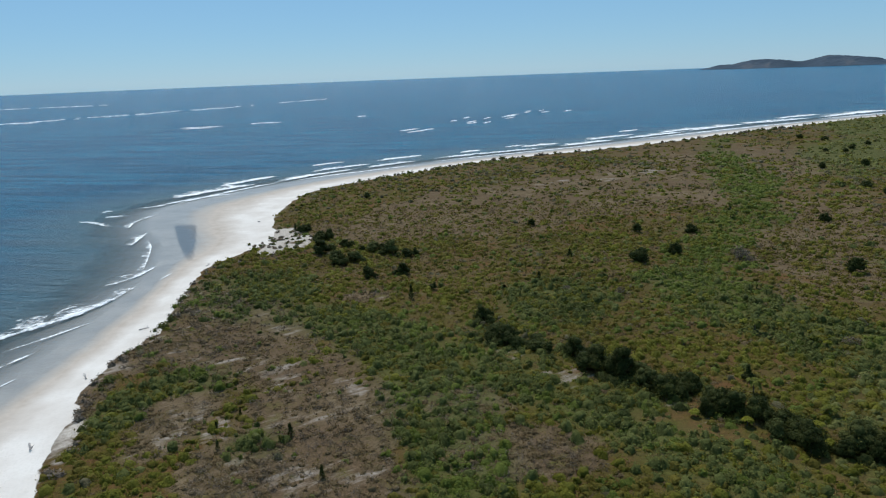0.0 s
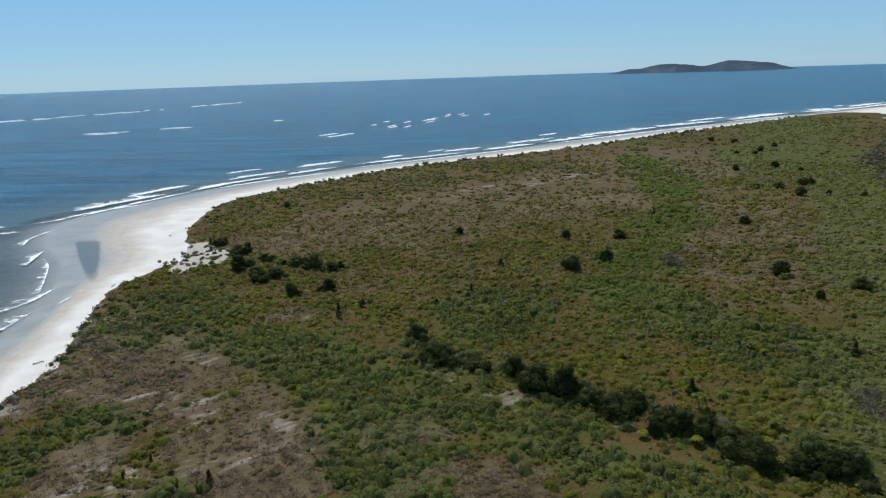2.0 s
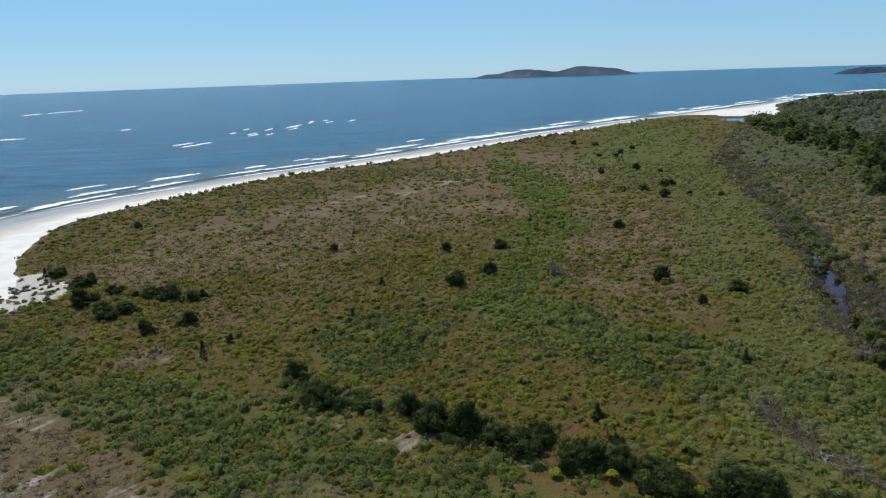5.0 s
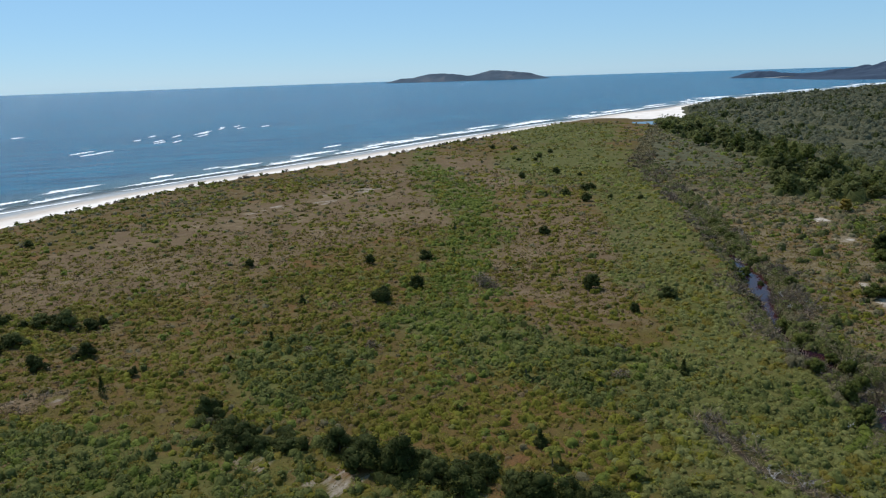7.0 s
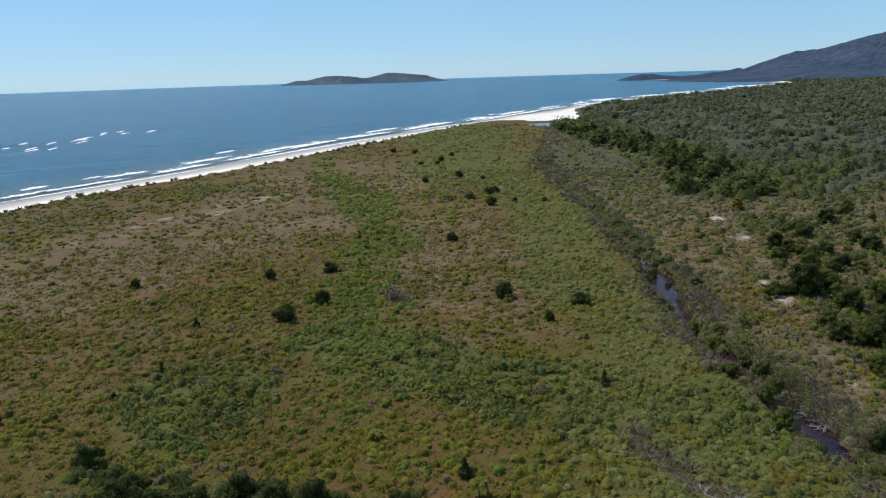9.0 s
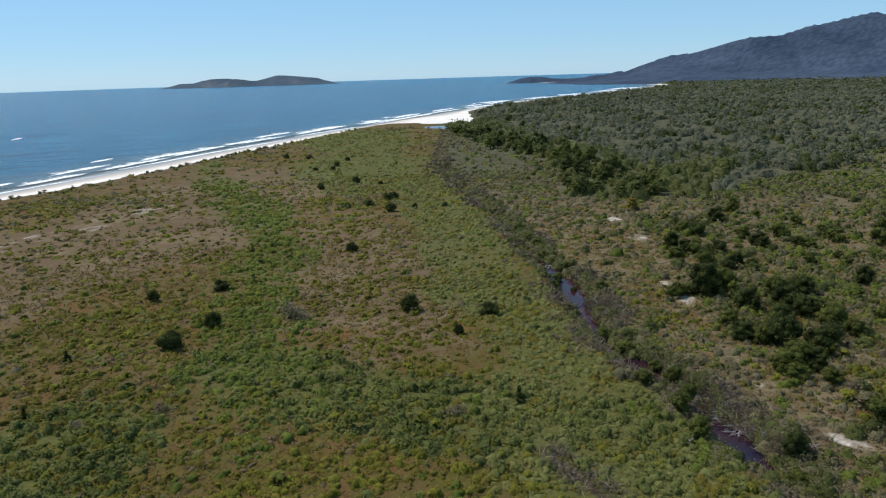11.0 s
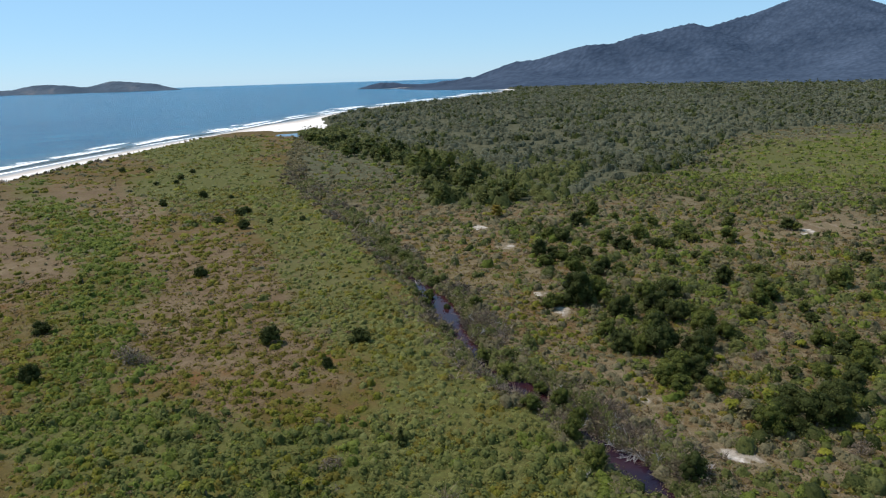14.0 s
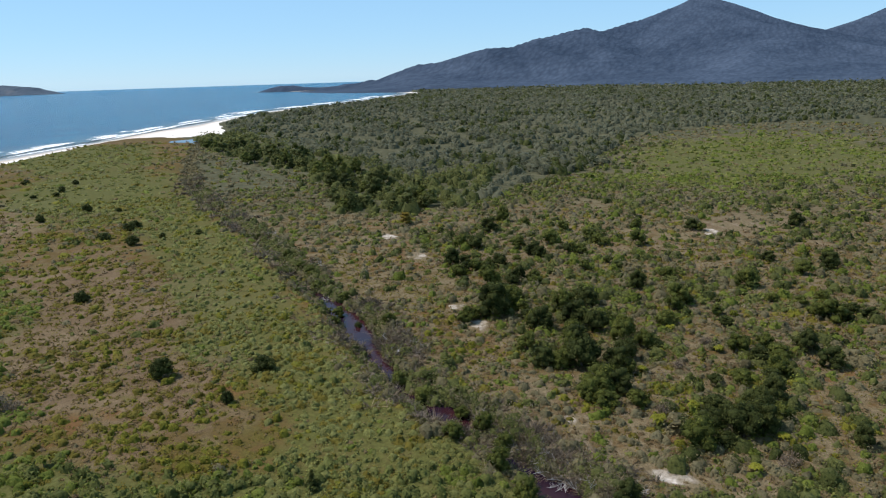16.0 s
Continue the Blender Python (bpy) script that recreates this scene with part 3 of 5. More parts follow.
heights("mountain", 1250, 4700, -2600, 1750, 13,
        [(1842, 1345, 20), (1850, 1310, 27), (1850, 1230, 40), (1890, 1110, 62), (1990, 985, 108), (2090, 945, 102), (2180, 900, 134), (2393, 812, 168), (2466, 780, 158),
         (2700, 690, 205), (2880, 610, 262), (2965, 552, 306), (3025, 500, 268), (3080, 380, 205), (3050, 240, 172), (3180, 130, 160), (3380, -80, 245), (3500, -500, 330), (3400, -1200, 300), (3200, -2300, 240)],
        5.2, 80, 2.6, 0.14, 60, 3.5, HAZY_HILL, "steep forested coastal mountain with a pointed peak", "mountain")
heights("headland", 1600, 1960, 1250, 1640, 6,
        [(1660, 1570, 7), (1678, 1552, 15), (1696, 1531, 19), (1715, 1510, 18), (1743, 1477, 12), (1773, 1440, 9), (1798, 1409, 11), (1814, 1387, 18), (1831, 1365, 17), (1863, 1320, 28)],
        1.5, 16, 0.9, 0.2, 3, 4, HAZY_HILL, "low wooded headland closing the bay", "headland")
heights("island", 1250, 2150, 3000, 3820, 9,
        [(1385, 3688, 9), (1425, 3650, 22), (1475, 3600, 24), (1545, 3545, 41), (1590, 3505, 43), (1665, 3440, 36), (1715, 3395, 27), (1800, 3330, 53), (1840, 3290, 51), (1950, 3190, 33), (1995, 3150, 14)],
        1.6, 34, 1.25, 0.16, 5, 4, HAZY_ISLE, "low rocky island with two scrub-covered humps", "island")

# ---- surf ----


def on_ground(x, y):
    """The ground's height, from the grid of rings."""
    dx, dy = x - HUB[0], y - HUB[1]
    r, a = np.hypot(dx, dy), np.arctan2(dx, dy)
    i = np.clip(np.interp(r, rings, np.arange(len(rings))), 0, len(rings) - 1.001)
    tt = np.r_[turns, turns[0] + 2 * math.pi]
    a = np.where(a < turns[0], a + 2 * math.pi, a)
    j = np.interp(a, tt, np.arange(len(tt)))
    i0, j0 = i.astype(int), np.minimum(j.astype(int), len(turns) - 1)
    fi, fj = i - i0, j - j0
    j1 = (j0 + 1) % len(turns)
    g = gz.reshape(len(rings), len(turns))
    return (g[i0, j0] * (1 - fj) + g[i0, j1] * fj) * (1 - fi) + (g[i0 + 1, j0] * (1 - fj) + g[i0 + 1, j1] * fj) * fi


def wave_mesh(name, xs, ys, nx, ny, wide, tall, seed, apron=1.0, firm=1.0):
    """A broken crest with a ragged apron of foam behind it, along a line on the water; n points out to sea."""
    rng = np.random.default_rng(seed)
    n = len(xs)
    ends = np.clip(np.minimum(np.arange(n), np.arange(n)[::-1]) / max(2.0, n * 0.22), 0.04, 1) ** 0.6
    ragged = 0.55 + 0.9 * value_noise(np.arange(n) * 1.0, np.full(n, seed * 7.3), 3.0, seed, 3)
    w = wide * ends * ragged
    h = tall * ends * (0.6 + 0.8 * rng.random(n))
    sway = 0.5 * wide * (value_noise(np.arange(n) * 1.0, np.full(n, 5.0 + seed), 6.0, seed + 3, 2) - 0.5)
    cols = [(-1.0, 0.0, 0.0, 0.30), (-0.55, 0.0, 0.45, 0.85), (-0.2, 0.0, 0.95, 1.0), (0.1, 0.0, 1.0, 1.0), (0.5, 0.0, 0.5, 0.80), (0.8, 0.3, 0.14, 0.52), (0.9, 0.65, 0.06, 0.40), (1.0, 1.0, 0.0, 0.08)]
    back = apron * ends * (0.5 + value_noise(np.arange(n) * 1.0, np.full(n, 9.0 + seed), 5.0, seed + 9, 3))
    v = []
    for c, tail, hh, _ in cols:
        vx, vy = xs + nx * (c * w + tail * back + sway), ys + ny * (c * w + tail * back + sway)
        v.append(np.stack([vx, vy, 0.09 + np.maximum(on_ground(vx, vy), 0) + hh * h], -1))
    solid = firm * np.stack([np.full(n, s) * (0.35 + 0.65 * ends) for *_, s in cols], 1).ravel()
    m = len(cols)
    i, j = np.meshgrid(np.arange(n - 1), np.arange(m - 1), indexing="ij")
    k = np.stack([i * m + j, i * m + j + 1, (i + 1) * m + j + 1, (i + 1) * m + j], -1).reshape(-1, 4)
    me = bpy.data.meshes.new(name)
    fill(me, np.stack(v, 1).reshape(-1, 3), k)
    me.attributes.new("solid", "FLOAT", "POINT").data.foreach_set("value", solid.astype(np.float32))
    me.polygons.foreach_set("use_smooth", np.ones(len(k), bool))
    me.materials.append(FOAM)
    return new(name, me)


S_HOOK = WATERLINE.near(np.array([-92.0]), np.array([225.0]))[1][0]
S_END = WATERLINE.near(np.array([1245.0]), np.array([850.0]))[1][0]
rng = np.random.default_rng(3)
wave_no = 0


def surf_row(s0, s1, out, lengths, gaps, wide, tall, apron, label):
    global wave_no
    s = s0
    while s < s1:
        grow = 1 + max(0.0, s - S_HOOK) / 420
        length = rng.uniform(*lengths) * grow
        ss = np.arange(s, s + length, max(0.9, 0.8 * grow))
        if len(ss) > 5:
            x, y, nx, ny = WATERLINE.point(ss)
            lean = out * (1 + 0.12 * (grow - 1)) + rng.normal(0, 0.16 * abs(out) + 0.3) + (ss - s) * rng.uniform(-0.12, 0.12)
            ob = wave_mesh("breaking_wave", x + nx * lean, y + ny * lean, nx, ny, wide * rng.uniform(0.7, 1.3) * min(grow, 2.2), tall * rng.uniform(0.7, 1.3), wave_no, apron * rng.uniform(0.5, 1.4) * grow)
            tagged(ob, label, "wave", group="surf along the beach")
            wave_no += 1
        s += length + rng.uniform(*gaps) * grow


surf_row(S_HOOK + 8, S_END, 3.0, (45, 110), (1, 4), 0.55, 0.08, 2.2, "thin line of white swash at the beach's edge")
surf_row(S_HOOK + 15, S_END, 10.0, (16, 50), (2, 8), 0.9, 0.4, 5.5, "white breaking wave close to the beach")
surf_row(S_HOOK + 40, S_END, 20.0, (8, 34), (5, 16), 0.9, 0.45, 5.0, "white breaking wave rolling towards the beach")
surf_row(S_HOOK + 90, S_END, 34.0, (6, 16), (40, 110), 0.8, 0.4, 1.0, "lone whitecap off the beach")


def drawn_wave(points, wide, tall, apron, label):
    """A wave along a line of the plan, whose back lies to its left."""
    global wave_no
    line = Line(points, 1.0)
    x, y, nx, ny = line.point(np.arange(0.5, line.at[-1] - 0.5, 0.7))
    tagged(wave_mesh("breaking_wave", x, y, nx, ny, wide, tall, wave_no, apron, 0.78), label, "wave", group="waves round the sand hook")
    wave_no += 1


drawn_wave([(-92, 62), (-82, 88), (-75, 104), (-73, 109), (-68, 117), (-64, 126), (-62, 141)], 0.6, 0.3, 7.5, "white wave with a lacy sheet of foam on wet sand")
drawn_wave([(-70, 137), (-66, 143), (-64, 154)], 0.45, 0.15, 4.5, "small white wave spreading foam on wet sand")
drawn_wave([(-66, 149), (-73, 171), (-78, 181)], 0.3, 0.06, 2.2, "thin curved line of foam at the sand hook")
drawn_wave([(-79, 173), (-81.5, 191)], 0.4, 0.12, 3.0, "small white wave at the sand hook")
drawn_wave([(-89, 195), (-91, 205), (-88, 219)], 0.35, 0.08, 2.8, "thin curved line of foam at the sand hook")
drawn_wave([(-112, 209), (-105, 206), (-95, 198)], 0.5, 0.3, 2.0, "broken white crest off the sand hook")
drawn_wave([(-105, 214), (-97, 215)], 0.6, 0.35, 1.6, "white breaking crest off the sand hook")
drawn_wave([(-110, 222), (-105, 225)], 0.6, 0.35, 0.6, "white breaking crest off the sand hook")
drawn_wave([(-102, 226), (-94, 231), (-87, 242), (-70, 254)], 0.7, 0.3, 2.0, "long white wave running along the beach")
drawn_wave([(-70, 102), (-66, 108), (-63, 113), (-60, 118)], 0.22, 0.03, 1.2, "thin line of foam on wet sand")
drawn_wave([(-69, 90), (-66, 97), (-63, 105)], 0.22, 0.03, 1.2, "thin line of foam on wet sand")
drawn_wave([(-59.5, 139), (-58, 147)], 0.2, 0.03, 0.3, "thin line of foam on wet sand")
drawn_wave([(-64, 84), (-60.5, 94)], 0.2, 0.03, 0.4, "thin line of foam on wet sand")


def bar_waves(x0, y0, x1, y1, count, lengths, wide, label):
    """Breakers over a bar out at sea."""
    global wave_no
    for _ in range(count):
        t = rng.random()
        cx, cy = x0 + (x1 - x0) * t + rng.normal(0, 9), y0 + (y1 - y0) * t + rng.normal(0, 9)
        length, a = rng.uniform(*lengths), math.atan2(y1 - y0, x1 - x0) + rng.normal(0, 0.12)
        ss = np.linspace(-0.5, 0.5, 26) * length
        x, y = cx + ss * math.cos(a), cy + ss * math.sin(a)
        ob = wave_mesh("breaking_wave", x, y, np.full(26, -math.sin(a)), np.full(26, math.cos(a)), wide * rng.uniform(0.6, 1.2), 0.4, wave_no, wide)
        tagged(ob, label, "wave", group="breakers on the sand bar")
        wave_no += 1


bar_waves(-900, 1370, -660, 1430, 14, (16, 70), 1.3, "distant line of white breakers on a bar")
bar_waves(-520, 780, -280, 1110, 70, (6, 26), 0.8, "distant line of white breakers on a bar")
bar_waves(-240, 1180, -160, 1370, 4, (25, 60), 2.6, "distant white breaker on a bar")
bar_waves(-245, 618, -195, 628, 2, (22, 44), 1.0, "lone white breaker out at sea")
bar_waves(-30, 500, 110, 690, 13, (8, 24), 1.2, "white breaker over a shoal")
bar_waves(15, 545, 110, 720, 7, (10, 24), 1.3, "white breaker over a shoal")
bar_waves(-170, 650, -40, 720, 4, (10, 22), 1.2, "lone white breaker out at sea")

# ---- scrub ----


def dome_cores(centre, rad, tall, sides=5):
    """The solid hearts that fill clumps: uneven low domes. Gives vertices and triangles."""
    n = len(centre)
    turn = RNG.random(n)[:, None] * 2 * math.pi + np.arange(sides) * (2 * math.pi / sides)
    foot_r, mid_r = [q * (0.55 + 0.9 * RNG.random((n, sides))) * rad[:, None] for q in (1.0, 0.66)]
    ring = lambda r, z: np.stack([centre[:, None, 0] + np.cos(turn) * r, centre[:, None, 1] + np.sin(turn) * r, centre[:, None, 2] + z], -1)
    foot = ring(foot_r, np.full((n, sides), -0.04))
    mid = ring(mid_r, tall[:, None] * (0.30 + 0.65 * RNG.random((n, sides))))
    tip = centre + np.stack([RNG.normal(0, 0.25, n) * rad, RNG.normal(0, 0.25, n) * rad, tall * (0.70 + 0.4 * RNG.random(n))], -1)
    verts = np.concatenate([foot, mid, tip[:, None]], 1)
    k = np.arange(sides)
    q = (k + 1) % sides
    tris = np.concatenate([np.stack([k, q, q + sides], -1), np.stack([k, q + sides, k + sides], -1), np.stack([k + sides, q + sides, np.full(sides, 2 * sides)], -1)])
    return verts.reshape(-1, 3), (np.arange(n)[:, None, None] * (2 * sides + 1) + tris).reshape(-1, 3)


def leaf_mesh(name, centre, rad, tall, count, leaf, material, upright=0.35, hollow=0.62, slim=1.0, core=0.8):
    """Clumps of loose leaves over dense hearts. centre: places of their feet; count: leaves on each; leaf: the size of a leaf on each."""
    who = np.repeat(np.arange(len(centre)), count)
    n = len(who)
    a, u = RNG.random(n) * 2 * math.pi, RNG.random(n)
    shell = hollow + (1 - hollow) * RNG.random(n) ** 0.5
    lobe = 0.75 + 0.6 * RNG.random(n)
    flat = np.sqrt(1 - u * u) * shell * lobe
    out = np.stack([np.cos(a) * flat * rad[who], np.sin(a) * flat * rad[who], (0.08 + 0.92 * u * shell * lobe) * tall[who]], -1)
    place = centre[who] + out
    face = np.stack([np.cos(a) * np.sqrt(1 - u * u), np.sin(a) * np.sqrt(1 - u * u), u + upright], -1) + RNG.normal(0, 0.45, (n, 3))
    face /= np.linalg.norm(face, axis=1)[:, None]
    side = np.cross(face, RNG.normal(0, 1, (n, 3)))
    side /= np.linalg.norm(side, axis=1)[:, None] + 1e-9
    third = np.cross(face, side)
    s = leaf[who] * (0.6 + 0.8 * RNG.random(n))
    long = s * (1.0 + 0.5 * RNG.random(n)) * slim
    s = s / slim
    verts = np.stack([place + side * long[:, None], place - side * (0.5 * s)[:, None] + third * (0.75 * s)[:, None], place - side * (0.5 * s)[:, None] - third * (0.75 * s)[:, None]], 1).reshape(-1, 3)
    faces = np.arange(3 * n).reshape(-1, 3)
    own = 0.12 + 0.5 * RNG.random(len(centre))
    tone = np.repeat(own[who], 3)
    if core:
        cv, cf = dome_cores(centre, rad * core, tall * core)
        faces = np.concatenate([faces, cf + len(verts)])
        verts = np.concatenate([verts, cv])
        # hearts get a darker tone, the shade among the leaves put into colour
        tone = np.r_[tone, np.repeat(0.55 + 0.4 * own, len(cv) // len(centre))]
    me = bpy.data.meshes.new(name)
    fill(me, verts, faces)
    me.polygons.foreach_set("use_smooth", np.ones(len(faces), bool))
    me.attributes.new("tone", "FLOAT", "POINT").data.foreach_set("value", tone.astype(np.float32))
    me.materials.append(material)
    return new(name, me)


def scatter(count, r0, r1, a0, a1, power):
    """Places round the hub, thinning outwards as 1 / r ** power."""
    t, e = RNG.random(count), 2 - power
    r = r0 * (r1 / r0) ** t if abs(e) < 1e-6 else (r0**e + t * (r1**e - r0**e)) ** (1 / e)
    a = np.radians(a0 + (a1 - a0) * RNG.random(count))
    return HUB[0] + r * np.sin(a), HUB[1] + r * np.cos(a), r


px, py, pr = [np.concatenate(q) for q in zip(scatter(48000, 36, 150, -48, 104, 0.3), scatter(38000, 150, 300, -48, 104, 0.6), scatter(17000, 300, 560, -48, 104, 0.6), scatter(5000, 36, 300, VIEW_TO, VIEW_FROM + 360, 0.3), scatter(2600, 2, 36, 0, 360, 0.2))]
z = survey(px, py)
keep = (z["scrub"] < 1.5 * (value_noise(px, py, 6, 41) - 0.7) * 4) & (z["creek"] > z["creek_half"] + 0.15) & (z["wood"] < 0.75)
clear = np.clip(z["trail"] + 1.1 * (value_noise(px, py, 5, 42) - 0.5), 0, 1)
keep &= RNG.random(len(px)) > 1.25 * clear
keep &= np.abs(DITCH.near(px, py)[0]) > 0.9
# cushions stand apart on dry ground and close up where it is moist
cover_here = np.clip(0.84 + 1.5 * (value_noise(px, py, 14, 43, 2) - 0.5), 0.08, 1) * (1 - 0.52 * z["brown"] * (1 - 0.6 * z["right"]))
keep &= RNG.random(len(px)) < np.maximum.reduce([cover_here, z["strip"], z["reed"], z["leafy"], 0.75 * z["twig"], z["meadow"]])
px, py, pr = px[keep], py[keep], pr[keep]
z = {k: v[keep] for k, v in z.items()}
n1, tuft = z["n1"], value_noise(px, py, 9, 44)
one = np.ones_like(px)
grey_band = soft(z["creek"] - z["creek_half"] - 2.8 - 3 * n1, 3) * (0.25 + 0.6 * value_noise(px, py, 16, 47))
# further out hoary scrub takes over, distance haze put into the colours
far_haze = np.clip((pr - 175) / 140, 0, 1)
weights = np.stack([
    (0.55 * one + 0.9 * (tuft > 0.52) + 1.0 * z["strip"]) * (1 - 0.9 * z["twig"]) * (1 - 0.5 * z["brown"]) * (1 - 0.72 * z["right"]) * (1 - 0.8 * z["meadow"]),  # green
    (0.85 * one + 0.8 * (tuft <= 0.5) - 0.3 * z["strip"]) * (1 - 0.9 * z["twig"]) * (1 - 0.8 * z["right"]) * (1 - 0.8 * z["meadow"]),  # olive
    0.05 * one + 3.6 * z["leafy"] + 0.55 * z["right"] * (n1 > 0.45),                                 # leafy
    0.05 * one + 9.0 * z["reed"] + 7 * z["meadow"] + 0.6 * z["strip"],                             # reed
    0.22 * one + 1.6 * z["brown"] * (0.5 + tuft) + 0.8 * z["right"] + 5.0 * z["twig"],              # straw
    0.01 * one + 4.0 * grey_band + 0.06 * z["right"] + 1.3 * z["twig"],                             # grey
    0.02 * one + 1.1 * z["right"] + 1.2 * far_haze * (1 + z["right"]) * (1 - 0.7 * z["brown"]) * (1 - z["meadow"]) * (1 - z["reed"]),  # hoary, more of it further out for haze
    0.10 * one + 5.0 * z["strip"] + 0.22 * z["right"] + 7 * z["meadow"] + 0.3 * z["reed"] + 0.9 * z["leafy"],  # lush
], 1).clip(0.005, None)
weights = np.cumsum(weights / weights.sum(1)[:, None], 1)
lump = 0.40 * value_noise(px, py, 5.0, 61, 2) + 0.34 * RNG.random(len(px))
draw = np.empty(len(px))
draw[np.argsort(lump)] = (np.arange(len(px)) + 0.5) / len(px)
kind = (draw[:, None] > weights).sum(1).clip(0, 7)
ground_at = on_ground(px, py)
# kind, half width, height, leaf size, leaves, heart
looks = (("green", 0.72, 0.68, 1.0, 0.42, 0.8), ("olive", 0.72, 0.56, 1.0, 0.42, 0.8), ("leafy", 0.85, 0.95, 1.3, 0.70, 0.75), ("reed", 0.70, 0.55, 1.0, 0.48, 0.8),
         ("straw", 0.62, 0.30, 1.1, 0.60, 0.7), ("grey", 0.65, 0.75, 0.9, 1.3, 0.0), ("far", 0.75, 0.72, 1.0, 0.45, 0.8), ("lush", 0.75, 0.72, 1.05, 0.5, 0.8))
scrub_labels = {"green": "bright green low coastal scrub", "olive": "olive-green low scrub tufts", "leafy": "dense dark broad-leaved thicket", "reed": "pale green reedy ground cover",
         "straw": "dry brown grass tufts", "far": "grey-green hoary scrub, more of it further off to stand for haze", "grey": "grey dead twigs and brush", "lush": "fresh green leafy scrub on moist ground"}
for n, (key, wide, tall, big, many, heart) in enumerate(looks):
    m = kind == n
    r = pr[m]
    rad = wide * (0.5 + 0.95 * RNG.random(m.sum()) ** 1.7) * np.clip(r / 125, 1, 3.4) ** 0.8
    top = tall * (0.55 + 0.8 * RNG.random(m.sum())) * np.clip(rad / wide, 0.6, 1.3)
    size = big * np.maximum(0.0014 * r, 0.10)
    count = np.clip(many * (rad / size) ** 2, 5, 34).astype(int)
    place = np.stack([px[m], py[m], ground_at[m] - 0.03], -1)
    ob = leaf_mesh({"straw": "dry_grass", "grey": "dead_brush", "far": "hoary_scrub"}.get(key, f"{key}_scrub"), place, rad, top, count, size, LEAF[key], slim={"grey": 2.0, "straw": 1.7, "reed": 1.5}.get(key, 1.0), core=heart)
    tagged(ob, scrub_labels[key], "scrub", kind="stuff")

# taller bushes of the far bank, and the forest
bx, by, br = scatter(38000, 50, 420, 12, 104, 0.6)
zb = survey(bx, by)
chance = zb["right"] * (1 - zb["meadow"]) * (1 - 0.85 * zb["brown"]) * (RNG.random(len(bx)) < 0.10 + 0.9 * soft(-(SAND_TRAIL.near(bx, by)[0] - 3), 8)) * (0.30 + 0.70 * (value_noise(bx, by, 24, 51) > 0.47)) * (1 - np.clip(zb["trail"] * 1.5, 0, 1)) * (zb["scrub"] < -6) * (zb["wood"] < 0.8)
m = RNG.random(len(bx)) < np.maximum(0.74 * chance, 0)
bx, by, br = bx[m], by[m], br[m]
pickb = RNG.random(len(bx))
for name, label, mat, lo, hi in (("bush_thicket", "dense mixed green bushes on the creek's far bank", LEAF["wood"], 0.0, 0.40), ("pale_bushes", "grey-green rounded bushes among the far-bank scrub", LEAF["far"], 0.40, 0.62),
                                 ("bright_bushes", "fresh green bushes among the far-bank scrub", LEAF["lush"], 0.62, 0.84), ("dark_bushes", "dark green rounded bushes on the far bank", DARK_CROWN, 0.84, 1.0)):
    q = (pickb >= lo) & (pickb < hi)
    rad = 0.6 + 1.2 * RNG.random(q.sum()) ** 2
    size = np.maximum(0.0014 * br[q], 0.11)
    ob = leaf_mesh(name, np.stack([bx[q], by[q], on_ground(bx[q], by[q])], -1), rad, rad * (0.95 + 0.45 * RNG.random(q.sum())), np.clip(0.75 * (rad / size) ** 2, 8, 110).astype(int), size, mat)
    tagged(ob, label, "bushes", kind="stuff")
along_h = RNG.random(100) * HEDGE.at[-1]
hx, hy, hnx, hny = HEDGE.point(along_h)
side = RNG.normal(0, 1.5, 100)
hx, hy = hx + hnx * side, hy + hny * side
rad = 0.5 + 0.9 * RNG.random(100) ** 1.5
ob = leaf_mesh("dark_hedge", np.stack([hx, hy, on_ground(hx, hy)], -1), rad, rad * 1.15, np.clip(80 * rad**2, 30, 200).astype(int), np.full(100, 0.11), DARK_CROWN)
tagged(ob, "dark green thicket along the row of bushy trees", "bushes", kind="stuff")


# small shrubs dotted over the sandy clearing and along the scrub's seaward edge
dx = np.r_[RNG.normal(-38, 4, 80), np.zeros(150)]
dy = np.r_[RNG.normal(168, 9, 80), np.zeros(150)]
ds = np.r_[SCRUBLINE.near(np.array([-42.0]), np.array([63.0]))[1][0] + RNG.random(60) * 90, SCRUBLINE.near(np.array([-30.0]), np.array([262.0]))[1][0] + RNG.random(90) * 330]
lx, ly, lnx, lny = SCRUBLINE.point(ds)
back = np.abs(RNG.normal(0, np.r_[np.full(60, 1.8), np.full(90, 4.0)])) + np.r_[np.full(60, 0.5), np.full(90, -0.6)]
dx[80:], dy[80:] = lx - lnx * back, ly - lny * back
rad = np.r_[0.25 + 0.5 * RNG.random(80), 0.4 + 0.5 * RNG.random(60), 0.7 + 0.9 * RNG.random(90) ** 2]
dsize = np.maximum(0.0019 * np.hypot(dx, dy), 0.12)
for name, label, mat, mod in (("dune_shrubs", "small dark green shrubs on the dune sand", LEAF["wood"], 0), ("dune_twigs", "grey-brown twiggy dune plants on sand", LEAF["grey"], 1)):
    q = np.arange(len(dx)) % 2 == mod
    tagged(leaf_mesh(name, np.stack([dx[q], dy[q], on_ground(dx[q], dy[q]) - 0.03], -1), rad[q], rad[q] * 0.9, np.clip(2.4 * (rad[q] / dsize[q]) ** 2, 8, 80).astype(int), dsize[q], mat), label, "shrubs", kind="stuff")
# brush that crowds the creek's banks


